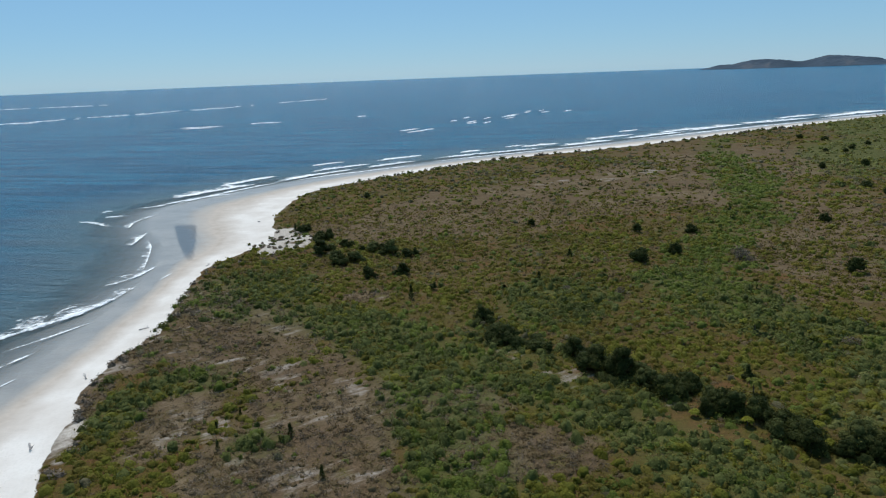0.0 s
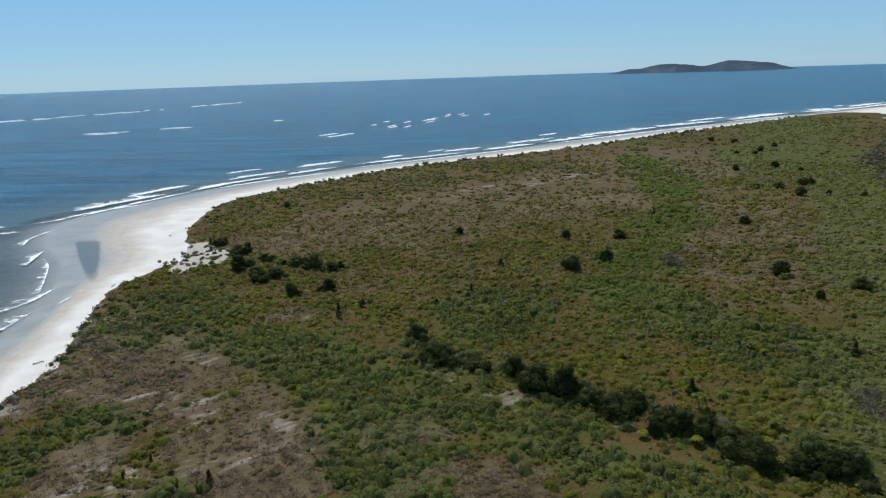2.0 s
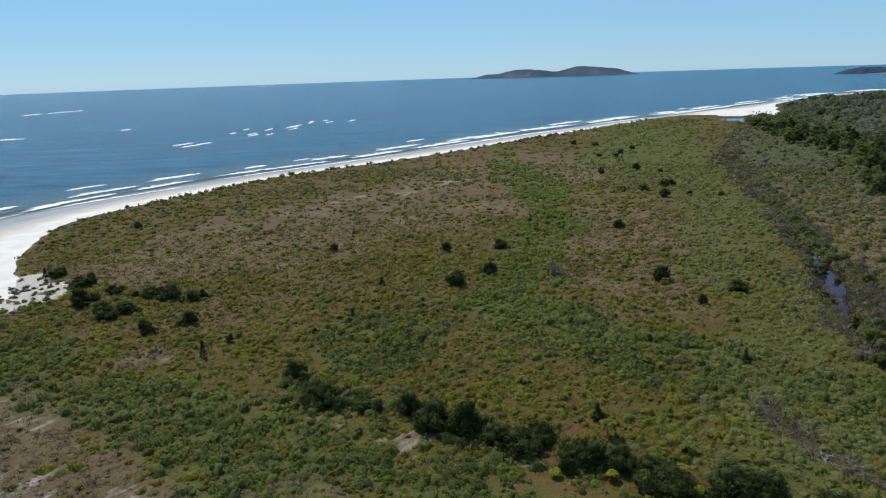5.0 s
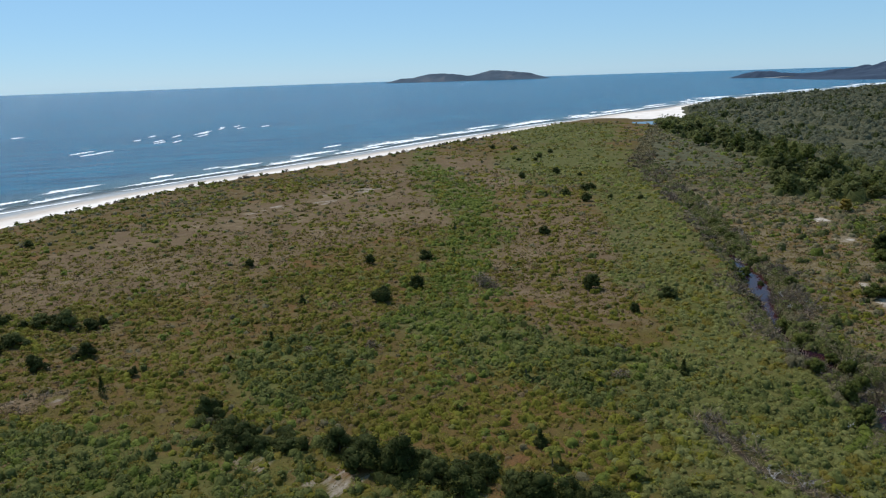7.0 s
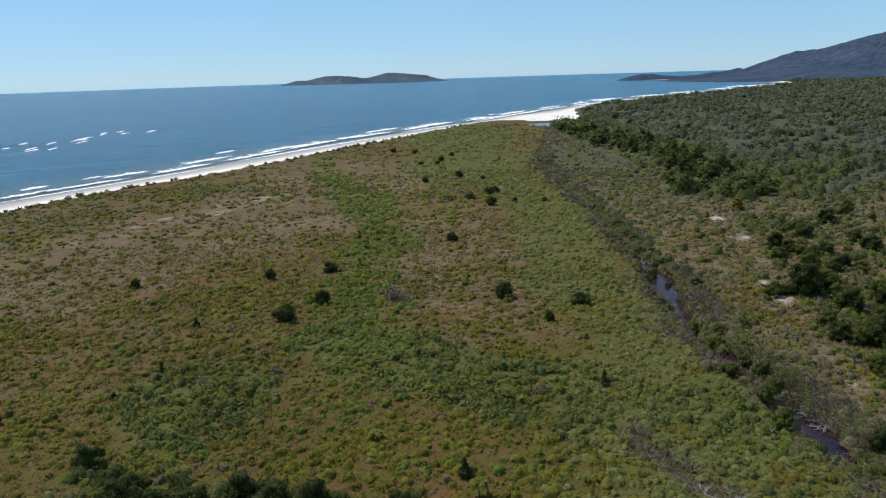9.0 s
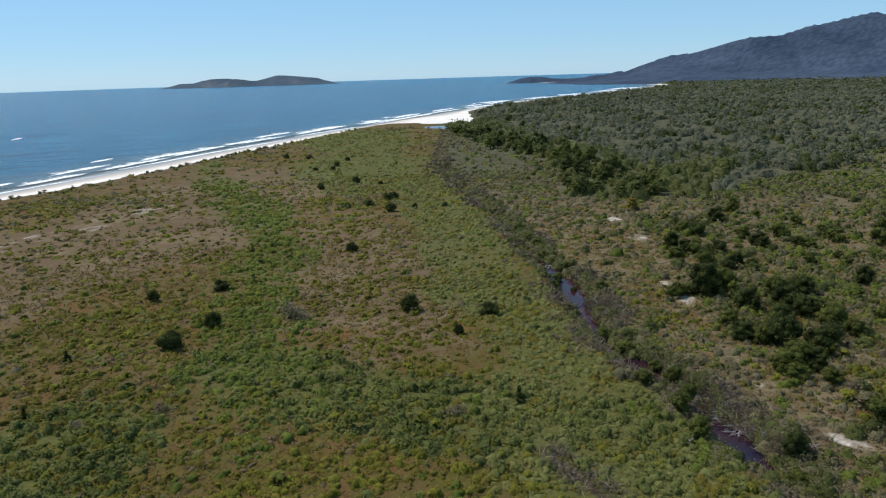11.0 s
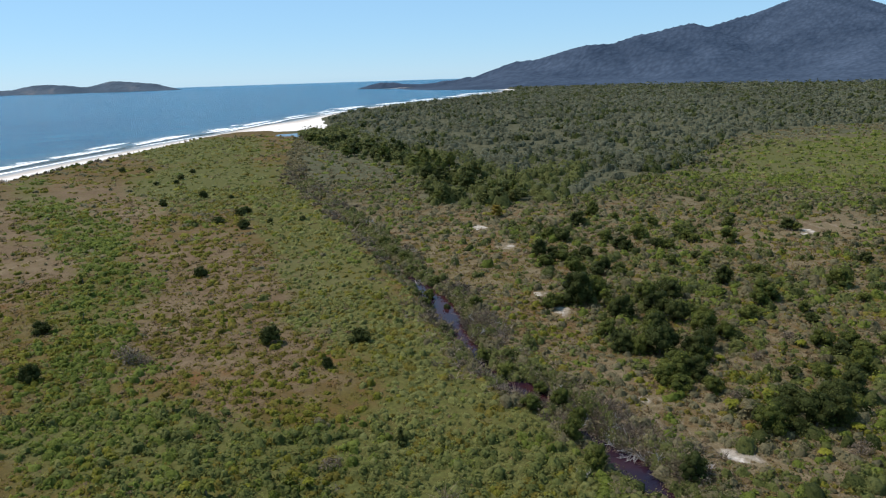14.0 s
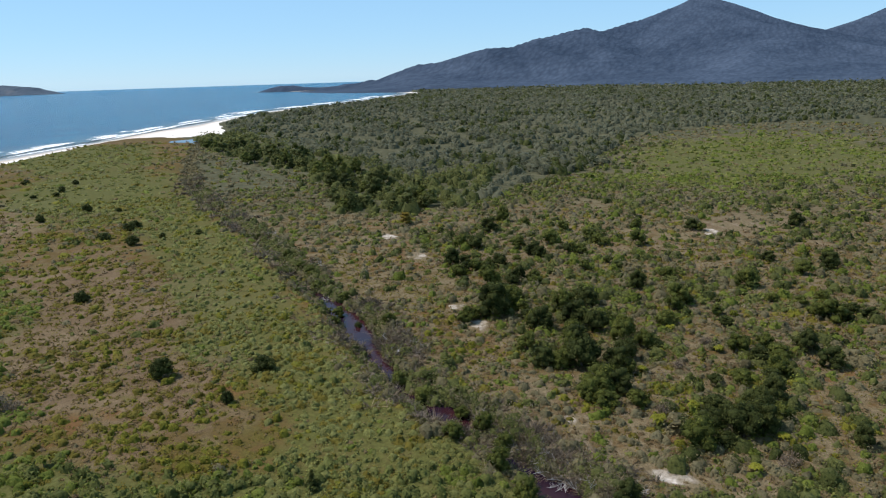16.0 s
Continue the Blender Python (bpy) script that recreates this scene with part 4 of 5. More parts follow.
def twig_mesh(name, centre, rad, tall, count, thick, material):
    """Clumps of long bare stems that fan out from their feet."""
    who = np.repeat(np.arange(len(centre)), count)
    n = len(who)
    a, u = RNG.random(n) * 2 * math.pi, RNG.random(n)
    way = np.stack([np.cos(a), np.sin(a), np.zeros(n)], -1)
    foot = centre[who] + way * (0.5 * rad[who] * RNG.random(n))[:, None] + np.stack([np.zeros(n), np.zeros(n), 0.5 * tall[who] * RNG.random(n) ** 2], -1)
    lean = RNG.normal(0, 0.35, (n, 3)) + way * (0.45 + 0.9 * u)[:, None] + (0, 0, 1) * (0.9 - 0.75 * u)[:, None]
    tip = foot + lean * (np.maximum(rad, tall)[who] * (0.5 + 0.5 * RNG.random(n)))[:, None]
    tip[:, 2] = np.maximum(tip[:, 2], foot[:, 2] + 0.05)
    side = np.cross(tip - foot, RNG.normal(0, 1, (n, 3)))
    side *= (thick[who] * (0.6 + 0.8 * RNG.random(n)) / (np.linalg.norm(side, axis=1) + 1e-9))[:, None]
    me = bpy.data.meshes.new(name)
    fill(me, np.stack([foot - side, foot + side, tip], 1).reshape(-1, 3), np.arange(3 * n).reshape(-1, 3))
    me.attributes.new("tone", "FLOAT", "POINT").data.foreach_set("value", np.repeat(RNG.random(len(centre))[who], 3).astype(np.float32))
    me.materials.append(material)
    return new(name, me)


def along_creek(n, s0, s1, right_share, spread, inset):
    """Places beside the creek's water, more of them on the right bank or the left as asked."""
    s = s0 + (s1 - s0) * RNG.random(n)
    x, y, u, v = CREEK_WAY.point(s)
    side = np.sign(right_share - RNG.random(n)) * (creek_half(s) + inset + np.abs(RNG.normal(0, 1, n)) * spread)
    return x + u * side, y + v * side


def stand_on(x, y):
    return np.stack([x, y, np.maximum(on_ground(x, y), -0.1)], -1)


qx, qy = [np.concatenate(q) for q in zip(along_creek(1700, 230, POOLS[2] + 40, 0.72, 1.9, 0.55), along_creek(700, POOLS[0] - 130, POOLS[0] - 25, 0.75, 1.9, 0.2))]
dense = np.array(((102, 105), (99, 101), (101, 103), (85, 81), (83, 75), (81, 71), (79, 68), (77, 62)))
near_by = dense[RNG.integers(0, len(dense), 760)] + RNG.normal(0, 1.7, (760, 2))
wet = survey(near_by[:, 0], near_by[:, 1])
near_by = near_by[wet["creek"] > 0.8 * wet["creek_half"]]
m = value_noise(qx, qy, 9, 81) > 0.44
ditch_x, ditch_y, ditch_u, ditch_v = DITCH.point(RNG.random(46) * DITCH.at[-1])
lean = RNG.choice((-1, 1), 46) * (0.9 + 0.5 * RNG.random(46))
qx, qy = np.r_[qx[m], near_by[:, 0], ditch_x + ditch_u * lean], np.r_[qy[m], near_by[:, 1], ditch_y + ditch_v * lean]
qr = np.hypot(qx - HUB[0], qy - HUB[1])
rad = 0.7 + 0.8 * RNG.random(len(qx))
tagged(twig_mesh("creek_brush", stand_on(qx, qy), rad, 0.6 + 0.8 * RNG.random(len(qx)), np.full(len(qx), 30), np.maximum(0.00055 * qr, 0.035), LEAF["grey"]), "grey leafless brush crowding the creek's banks", "brush", kind="stuff")
for name, label, mat, n, share, spread, inset in (("creek_bushes", "dark green bushes leaning over the creek", LEAF["wood"], 1800, 0.72, 1.6, 0.2), ("bank_shrubs", "grey-green shrubs along the creek's banks", LEAF["far"], 1500, 0.7, 2.2, 0.0)):
    qx, qy = along_creek(n, POOLS[0] - 170 if name == "creek_bushes" else 60, POOLS[2] + 40, share, spread, inset)
    m = value_noise(qx, qy, 8, 83) > (0.46 if name == "creek_bushes" else 0.3)
    qx, qy = qx[m], qy[m]
    qr = np.hypot(qx - HUB[0], qy - HUB[1])
    rad = 0.5 + 0.9 * RNG.random(len(qx)) ** 1.4
    size = np.maximum(0.0013 * qr, 0.10)
    tagged(leaf_mesh(name, stand_on(qx, qy), rad, rad * 1.2, np.clip(0.9 * (rad / size) ** 2, 6, 60).astype(int), size, mat), label, "bushes", kind="stuff")
# tangled dry twigs over the brown ground by the beach
qx, qy, qr = scatter(9000, 36, 150, -48, 40, 0.5)
zq = survey(qx, qy)
m = (RNG.random(len(qx)) < zq["twig"] * (0.25 + 0.9 * (value_noise(qx, qy, 5, 85) > 0.48))) & (zq["scrub"] < -0.5) & (RNG.random(len(qx)) > zq["trail"])
qx, qy, qr = qx[m], qy[m], qr[m]
tagged(twig_mesh("dry_twigs", stand_on(qx, qy), 0.35 + 0.45 * RNG.random(len(qx)), 0.25 + 0.35 * RNG.random(len(qx)), np.full(len(qx), 16), np.maximum(0.00036 * qr, 0.02), LEAF["grey"]), "low tangled grey-brown twigs on sandy ground", "brush", kind="stuff")
# short grass between the clumps
tx, ty, tr = scatter(44000, 40, 190, -48, 104, 0.9)
zt = survey(tx, ty)
m = (zt["scrub"] < -1) & (zt["creek"] > zt["creek_half"] + 0.5) & (zt["wood"] < 0.5) & (RNG.random(len(tx)) > 1.3 * zt["trail"]) & (RNG.random(len(tx)) > 0.8 * np.maximum(zt["leafy"], zt["reed"]))
tx, ty, tr = tx[m], ty[m], tr[m]
tone = RNG.random(len(tx))
for name, label, mat, lo, hi in (("short_grass", "short dry grass between the scrub clumps", LEAF["straw"], 0.0, 0.32), ("low_herbs", "low olive herbs between the scrub clumps", LEAF["olive"], 0.32, 1.0)):
    q = (tone >= lo) & (tone < hi)
    rad = 0.38 + 0.4 * RNG.random(q.sum())
    tagged(leaf_mesh(name, np.stack([tx[q], ty[q], on_ground(tx[q], ty[q]) - 0.02], -1), rad, 0.14 + 0.2 * RNG.random(q.sum()), np.full(q.sum(), 5), np.maximum(0.0014 * tr[q], 0.08), mat, hollow=0.2, slim=1.5, core=0), label, "grass", kind="stuff")


def woodland(name, label, material, spots, r_of, tall_of, leaf, wild, depth):
    """Crowns of a wood over the land behind the forest's edge, with clearings."""
    fx, fy, fr = spots
    zf = survey(fx, fy)
    deep = zf["forest"] + 30 * (zf["n1"] - 0.5) + 60 * (fy < 0.35 * fx + 70)
    hh = ridge_height(fx, fy, [(1890, 1110, 62), (2393, 812, 168), (3010, 540, 300), (3380, -80, 245)], 5.2, 80, 2.6)
    m = (RNG.random(len(fx)) < zf["wood"] * (1 - wild * (value_noise(fx, fy, 38, 55) < 0.45))) & (hh < 10) & (fy < 940) & (zf["meadow"] < 0.4) & (zf["scrub"] < -5) & (deep > depth[0]) & (deep < depth[1])
    fx, fy, fr = fx[m], fy[m], fr[m]
    rad = r_of * (0.55 + 0.9 * RNG.random(len(fx)) ** 1.6) * np.clip(fr / 700, 1, 1.7)
    tall = np.minimum(rad * 1.3, tall_of) * (0.75 + 0.5 * RNG.random(len(fx)))
    size = np.maximum(leaf * fr, 0.2)
    ob = leaf_mesh(name, np.stack([fx, fy, np.maximum(on_ground(fx, fy), 0.2)], -1), rad, tall, np.clip(0.8 * (rad / size) ** 2, 5, 60).astype(int), size, material)
    return tagged(ob, label, "forest", kind="stuff")


woodland("forest", "dense dark green forest edge near the creek", LEAF["wood"], scatter(20000, 150, 640, 10, 104, 0.2), 2.4, 4.8, 0.0014, 0.35, (-20, 42))
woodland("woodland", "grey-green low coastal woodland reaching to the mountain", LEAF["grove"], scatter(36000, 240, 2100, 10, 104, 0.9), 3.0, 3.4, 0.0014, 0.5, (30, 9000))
woodland("dark_woodland", "scattered darker crowns standing over the grey-green woodland", DARK_CROWN, scatter(11000, 240, 2100, 10, 104, 0.85), 3.0, 4.4, 0.0014, 0.9, (30, 9000))

# ---- single trees and shrubs ----


def part(name, me, material, parent, label=""):
    me.materials.append(material)
    ob = new(name, me)
    ob.parent = parent
    if label:
        tagged(ob, label)
    return ob


def tube(verts, faces, path, r0, r1, sides=6):
    """A tapered limb along a path, added to lists of vertices and faces."""
    base, n = len(verts), len(path)
    for k, p in enumerate(path):
        d = (path[min(k + 1, n - 1)] - path[max(k - 1, 0)]).normalized()
        u = d.orthogonal().normalized()
        v = d.cross(u)
        r = r0 + (r1 - r0) * k / (n - 1)
        for s in range(sides):
            a = 2 * math.pi * s / sides
            verts.append(p + u * (r * math.cos(a)) + v * (r * math.sin(a)))
    for k in range(n - 1):
        for s in range(sides):
            a, b = base + k * sides + s, base + k * sides + (s + 1) % sides
            faces.append((a, b, b + sides, a + sides))
    faces.append(tuple(base + (n - 1) * sides + s for s in range(sides)))


def limb_path(start, way, length, bend, rng, steps=5):
    p, d, out = Vector(start), Vector(way).normalized(), [Vector(start)]
    for _ in range(steps):
        d = (d + Vector((rng.uniform(-bend, bend), rng.uniform(-bend, bend), rng.uniform(-bend, bend) * 0.6))).normalized()
        p = p + d * (length / steps)
        out.append(p.copy())
    return out


def plain_mesh(name, verts, faces):
    me = bpy.data.meshes.new(name)
    me.from_pydata(verts, [], faces)
    me.update()
    return me


def crown_mesh(rad, tall, lobes, leaves, leaf, seed, low=0.25, dense=True):
    """An uneven crown: lobes of loose leaves round a middle, with gaps between them."""
    rng = np.random.default_rng(seed)
    verts, hearts = [], []
    for k in range(lobes):
        a, q = rng.random() * 2 * math.pi, rng.random() ** 0.6
        c = np.array((math.cos(a) * rad * 0.62 * q, math.sin(a) * rad * 0.62 * q, tall * (low + (0.80 - low) * (0.25 + 0.75 * rng.random()) * (1.12 - 0.5 * q * q))))
        lr = rad * rng.uniform(0.26, 0.48)
        n = leaves // lobes
        d = rng.normal(0, 1, (n, 3))
        d[:, 2] = np.abs(d[:, 2]) * 1.1 - 0.35
        d /= np.linalg.norm(d, axis=1)[:, None]
        p = c + d * lr * (0.6 + 0.5 * rng.random((n, 1))) * (1, 1, 0.8)
        f = d + rng.normal(0, 0.5, (n, 3)) + (0, 0, 0.3)
        f /= np.linalg.norm(f, axis=1)[:, None]
        s = np.cross(f, rng.normal(0, 1, (n, 3)))
        s /= np.linalg.norm(s, axis=1)[:, None]
        t = np.cross(f, s)
        w = leaf * (0.6 + 0.8 * rng.random((n, 1)))
        verts.append(np.stack([p + s * w * 1.3, p - s * w * 0.5 + t * w * 0.7, p - s * w * 0.5 - t * w * 0.7], 1))
        hearts.append((c, 0.66 * lr))
    v = np.concatenate(verts).reshape(-1, 3)
    faces, tone = np.arange(len(v)).reshape(-1, 3), np.repeat(rng.random(lobes), 3 * (leaves // lobes))
    # a solid heart in each lobe, twenty uneven faces, toned dark as painted inner shade
    g = (1 + 5**0.5) / 2
    ico = np.array([(-1, g, 0), (1, g, 0), (-1, -g, 0), (1, -g, 0), (0, -1, g), (0, 1, g), (0, -1, -g), (0, 1, -g), (g, 0, -1), (g, 0, 1), (-g, 0, -1), (-g, 0, 1)]) / 1.9
    tri = np.array([(0, 11, 5), (0, 5, 1), (0, 1, 7), (0, 7, 10), (0, 10, 11), (1, 5, 9), (5, 11, 4), (11, 10, 2), (10, 7, 6), (7, 1, 8), (3, 9, 4), (3, 4, 2), (3, 2, 6), (3, 6, 8), (3, 8, 9), (4, 9, 5), (2, 4, 11), (6, 2, 10), (8, 6, 7), (9, 8, 1)])
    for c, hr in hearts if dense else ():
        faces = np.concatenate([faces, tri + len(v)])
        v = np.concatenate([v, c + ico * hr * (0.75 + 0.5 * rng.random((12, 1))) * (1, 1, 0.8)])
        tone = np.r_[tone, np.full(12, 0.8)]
    v[:, 2] = np.maximum(v[:, 2], 0.02)
    me = bpy.data.meshes.new("crown")
    fill(me, v, faces)
    me.attributes.new("tone", "FLOAT", "POINT").data.foreach_set("value", tone.astype(np.float32))
    return me


def tree(name, label, category, rad, tall, seed, material, leaves=520, group="", low=0.12, leaf=0.15, dense=True):
    rng = random.Random(seed)
    base = new(name)
    verts, faces = [], []
    trunk = limb_path((0, 0, -0.2), (rng.uniform(-0.15, 0.15), rng.uniform(-0.15, 0.15), 1), tall * 0.55, 0.12, rng)
    tube(verts, faces, trunk, 0.055 * tall ** 0.8, 0.03 * tall ** 0.8)
    part("trunk", plain_mesh("trunk", verts, faces), BARK, base)
    for k in range(4):
        a = 2 * math.pi * (k + rng.random() * 0.6) / 4
        verts, faces = [], []
        tube(verts, faces, limb_path(trunk[2 + k % 3], (math.cos(a), math.sin(a), 0.8), rad * 0.75, 0.25, rng, 4), 0.025 * tall ** 0.8, 0.008, 5)
        part("limb", plain_mesh("limb", verts, faces), BARK, base)
    part("crown", crown_mesh(rad, tall, 26, leaves, leaf, seed, low, dense), material, base)
    return tagged(base, label, category, group)


def plant(kinds, places, rng):
    """Copies of the kinds at places (x, y, radius), each turned and sized to its radius."""
    for x, y, r in places:
        src, own = rng.choice(kinds)
        g = float(on_ground(np.array([x]), np.array([y]))[0])
        s = r / own
        copy_thing(src, pose(x, y, g, 0, 0, rng.uniform(0, 360)) @ Matrix.Diagonal((s, s, s * rng.uniform(0.75, 1.3), 1)))


def drop(kinds):
    """Takes away the patterns from which copies were made."""
    for src, _ in kinds:
        for o in (*src.children_recursive, src):
            bpy.data.objects.remove(o)


pick = random.Random(5)


def with_company(places, share, rng):
    """The places, and beside some of them smaller companions that grow into them."""
    out = list(places)
    for x, y, r in out[:]:
        for _ in range(2):
            if rng.random() < share:
                a, q = rng.uniform(0, 2 * math.pi), r * rng.uniform(0.7, 1.2)
                out.append((x + q * math.cos(a), y + q * math.sin(a), r * rng.uniform(0.45, 0.8)))
    return out


shrubs = [(tree("shrub", "rounded dark green shrub standing alone in low scrub", "shrub", 2.0, 2.1 + 0.25 * k, 60 + k, DARK_CROWN, 1700, "lone shrubs on the plain", 0.02, 0.11), 2.0) for k in range(4)]
plant(shrubs, [(47, 165, 1.6), (59, 162, 1.9), (49, 143, 1.9), (40, 138.5, 2.5), (77, 125.5, 2.1), (85, 114, 2.2), (94.5, 169, 1.7), (131, 213, 2.3), (125, 216, 1.3),
               (146, 220, 2.3), (142, 217, 2.3), (130, 200, 2.1), (139, 254, 1.7), (156, 256, 1.9), (179, 304, 2.0), (195, 320, 1.8), (186, 340, 2.0), (181, 354, 2.0)], pick)
plant(shrubs, [(139, 200, 1.2), (146, 194, 1.3), (65, 89, 1.0), (75, 111, 1.0), (23, 177, 1.3), (27, 145, 0.8), (38, 82, 1.1), (-24, 226, 1.6), (165, 300, 1.6), (172, 297, 1.7), (160, 246, 1.3)], pick)
drop(shrubs)
oaks = [(tree("small_tree", "dark green bushy tree in a straggling row", "tree", 2.6, 3.0 + 0.3 * k, 80 + k, (DARK_CROWN, DARK_CROWN, LEAF["wood"], DARK_CROWN)[k], 2000, "row of dark bushy trees", 0.05, 0.12), 2.6) for k in range(4)]
plant(oaks, with_company([(-36, 179, 1.8), (-30, 168, 2.2), (-27.5, 155, 2.4), (-22, 145, 2.5), (-19, 147, 1.9), (-16, 156, 2.2), (-11.5, 153, 2.2), (-8, 150, 1.8), (-23, 161, 1.7), (-15, 134, 1.7), (-8, 136, 1.6),
             (-2, 125, 0.9), (6, 107, 1.7), (9, 97.5, 2.3), (13, 94.5, 1.8), (18, 91.5, 2.0), (19.5, 87.5, 2.9), (22.5, 84.5, 2.5), (25, 81.5, 1.9), (27, 79, 2.6), (30, 79.5, 1.8), (32, 74, 2.7), (35, 72, 2.0), (37, 70, 2.1), (37.5, 66.5, 2.4), (42, 65, 2.4), (43.5, 62.5, 2.2), (48, 58, 2.4)], 0.85, pick), pick)
drop(oaks)
bank_trees = [(tree("small_tree", "green bushy tree among scrub on the creek's far bank", "tree", 2.6, 3.0 + 0.35 * k, 100 + k, (MID_CROWN, DARK_CROWN, MID_CROWN)[k % 3], 1600, "trees on the far bank", 0.05, 0.12), 2.6) for k in range(5)]
plant(bank_trees, with_company([(139, 111, 2.6), (119, 94, 3.6), (115, 97, 2.2), (142, 96, 1.5), (120, 80, 2.6), (105, 74, 3.2), (99, 70, 3.2), (156, 83, 1.7), (174, 91, 1.7), (164, 94, 2.2), (94, 52, 2.8), (113, 50, 1.9),
                   (198, 76, 2.4), (196, 89, 2.0), (172, 45, 2.6), (139, 44, 2.6), (159, 103, 1.9), (119, 72, 2.2), (209, 53, 2.4), (146, 108, 1.6), (109, 54, 1.8), (103, 79, 2.2), (97, 64, 1.8)], 0.6, pick), pick)
more = []
for cx, cy, spread in ((120, 93, 4), (107, 76, 4), (101, 66, 4), (140, 108, 6), (150, 98, 7), (125, 78, 6), (112, 52, 6), (95, 54, 4), (166, 95, 8), (172, 48, 8), (130, 64, 8), (185, 118, 12), (150, 70, 9), (100, 52, 6), (118, 46, 7), (130, 52, 7), (108, 44, 6), (140, 50, 7), (122, 88, 5), (128, 96, 5), (110, 76, 4), (116, 84, 4), (135, 100, 6), (180, 100, 8), (160, 110, 8)):
    for _ in range(4):
        more.append((cx + pick.gauss(0, spread), cy + pick.gauss(0, spread), pick.uniform(1.3, 2.7)))
plant(bank_trees, [p for p in more if min(math.hypot(p[0] - x, p[1] - y) for x, y in ((82, 55), (116, 93), (122, 100), (95, 74), (90, 67))) > 2.2 + p[2]], pick)
plant(bank_trees, [(130, 145, 1.7), (127, 140, 1.5), (121, 133, 1.6), (117, 124, 1.4), (110, 120, 1.4), (105, 117, 1.5), (108, 108, 1.6), (103, 106, 1.3), (91, 95, 1.6), (88, 89.5, 1.8), (92, 91, 1.5), (84, 79, 1.6), (81, 75, 1.5),
                   (77, 74, 1.8), (73, 69, 1.7), (76, 60, 1.8), (86, 83, 1.3), (80, 81, 1.6), (72, 58, 1.5), (137, 155, 1.6), (150, 176, 1.4), (97, 107, 1.2)], pick)
drop(bank_trees)
for name, label, mat, x, y, r, h in (("shrub", "bright yellow-leaved shrub in dark thicket", YELLOW_CROWN, 52, 93, 0.6, 1.2), ("small_tree", "rusty orange-leaved tree at the forest's edge", RUST_CROWN, 176, 147, 2.2, 4.2),
                                     ("shrub", "yellow-green shrub among scrub", YELLOW_CROWN, 134, 58, 0.8, 1.4)):
    t = tree(name, label, "tree" if name == "small_tree" else "shrub", r, h, int(x * 7), mat, 420)
    t.location = (x, y, float(on_ground(np.array([x]), np.array([y]))[0]))

# ---- the forest's edge: large crowns that can be told apart ----
edge_trees = [(tree("forest_tree", "tall dark green tree at the forest's edge", "tree", 3.4, 5.0 + 0.5 * k, 300 + k, (DARK_CROWN, LEAF["wood"], MID_CROWN)[k % 3], 1000, "trees along the forest's edge", 0.08, 0.19), 3.4) for k in range(6)]
spots = []
es = np.arange(90, 468, 3.6)
ex, ey, enx, eny = FOREST_EDGE.point(es)
for x, y, u, v in zip(ex, ey, enx, eny):
    deep = abs(pick.gauss(0, 13)) + 1
    spots.append((float(x + u * deep + pick.uniform(-3, 3)), float(y + v * deep + pick.uniform(-3, 3)), pick.uniform(2.2, 4.2)))
plant(edge_trees, [p for p in spots if 150 < p[0] < 335], pick)
drop(edge_trees)

# ---- dead wood, palms and small things ----


def dead_tree(seed, label, spread, tall, stems, lying):
    """A tangle of bleached branches round one stump."""
    rng = random.Random(seed)
    base = new("dead_tree")
    for k in range(stems):
        a = 2 * math.pi * (k + rng.random()) / stems
        way = Vector((math.cos(a), math.sin(a), rng.uniform(0.05, 0.5) if lying else rng.uniform(0.6, 1.6)))
        path = limb_path((rng.uniform(-0.3, 0.3), rng.uniform(-0.3, 0.3), 0.0), way, rng.uniform(0.6, 1.0) * (spread if lying else tall), 0.22, rng, 6)
        verts, faces = [], []
        tube(verts, faces, path, rng.uniform(0.06, 0.10), 0.02, 5)
        for p in path[2:6]:
            for _ in range(2):
                tube(verts, faces, limb_path(p, (rng.uniform(-1, 1), rng.uniform(-1, 1), rng.uniform(-0.1, 0.9)), rng.uniform(0.4, 1.0), 0.3, rng, 3), 0.032, 0.01, 4)
        for v in verts:
            v.z = max(v.z, 0.0)
        part("branch", plain_mesh("branch", verts, faces), DRIFT, base)
    return tagged(base, label, "dead tree", "dead trees along the creek")


kinds = [(dead_tree(200 + k, "bleached grey dead tree, a tangle of bare branches by the creek", 2.8, 2.2, 9, k != 2), 2.0) for k in range(3)]
plant(kinds, [(102, 103, 2.0), (100, 99.5, 2.2), (99, 101, 1.6), (103.5, 106, 1.5), (133, 143, 1.5), (86, 80, 1.8), (82, 73, 2.0), (80, 69, 2.2), (78.5, 67, 2.0), (78, 60, 1.8), (84, 76, 1.6), (55, 66, 1.4), (70, 69, 1.2),
              (79, 64, 1.7), (57, 64, 1.3), (59, 72, 1.1), (163, 200, 1.8), (151, 172, 1.8), (116, 128, 1.4), (82, 70, 1.8)], pick)
drop(kinds)
grey_bush = [(tree("dead_shrub", "grey leafless shrub with fine twigs in green scrub", "shrub", 1.8, 1.6, 230 + k, LEAF["grey"], 700, "", 0.02, 0.09, False), 1.8) for k in range(2)]
plant(grey_bush, [(60, 137, 2.6), (61.5, 135, 1.5), (96, 61, 1.4), (102, 52, 1.3), (22, 121, 1.2), (57, 92, 1.5), (31, 118, 1.2), (110, 62, 1.4), (90, 47, 1.5), (120, 60, 1.3)], pick)
drop(grey_bush)


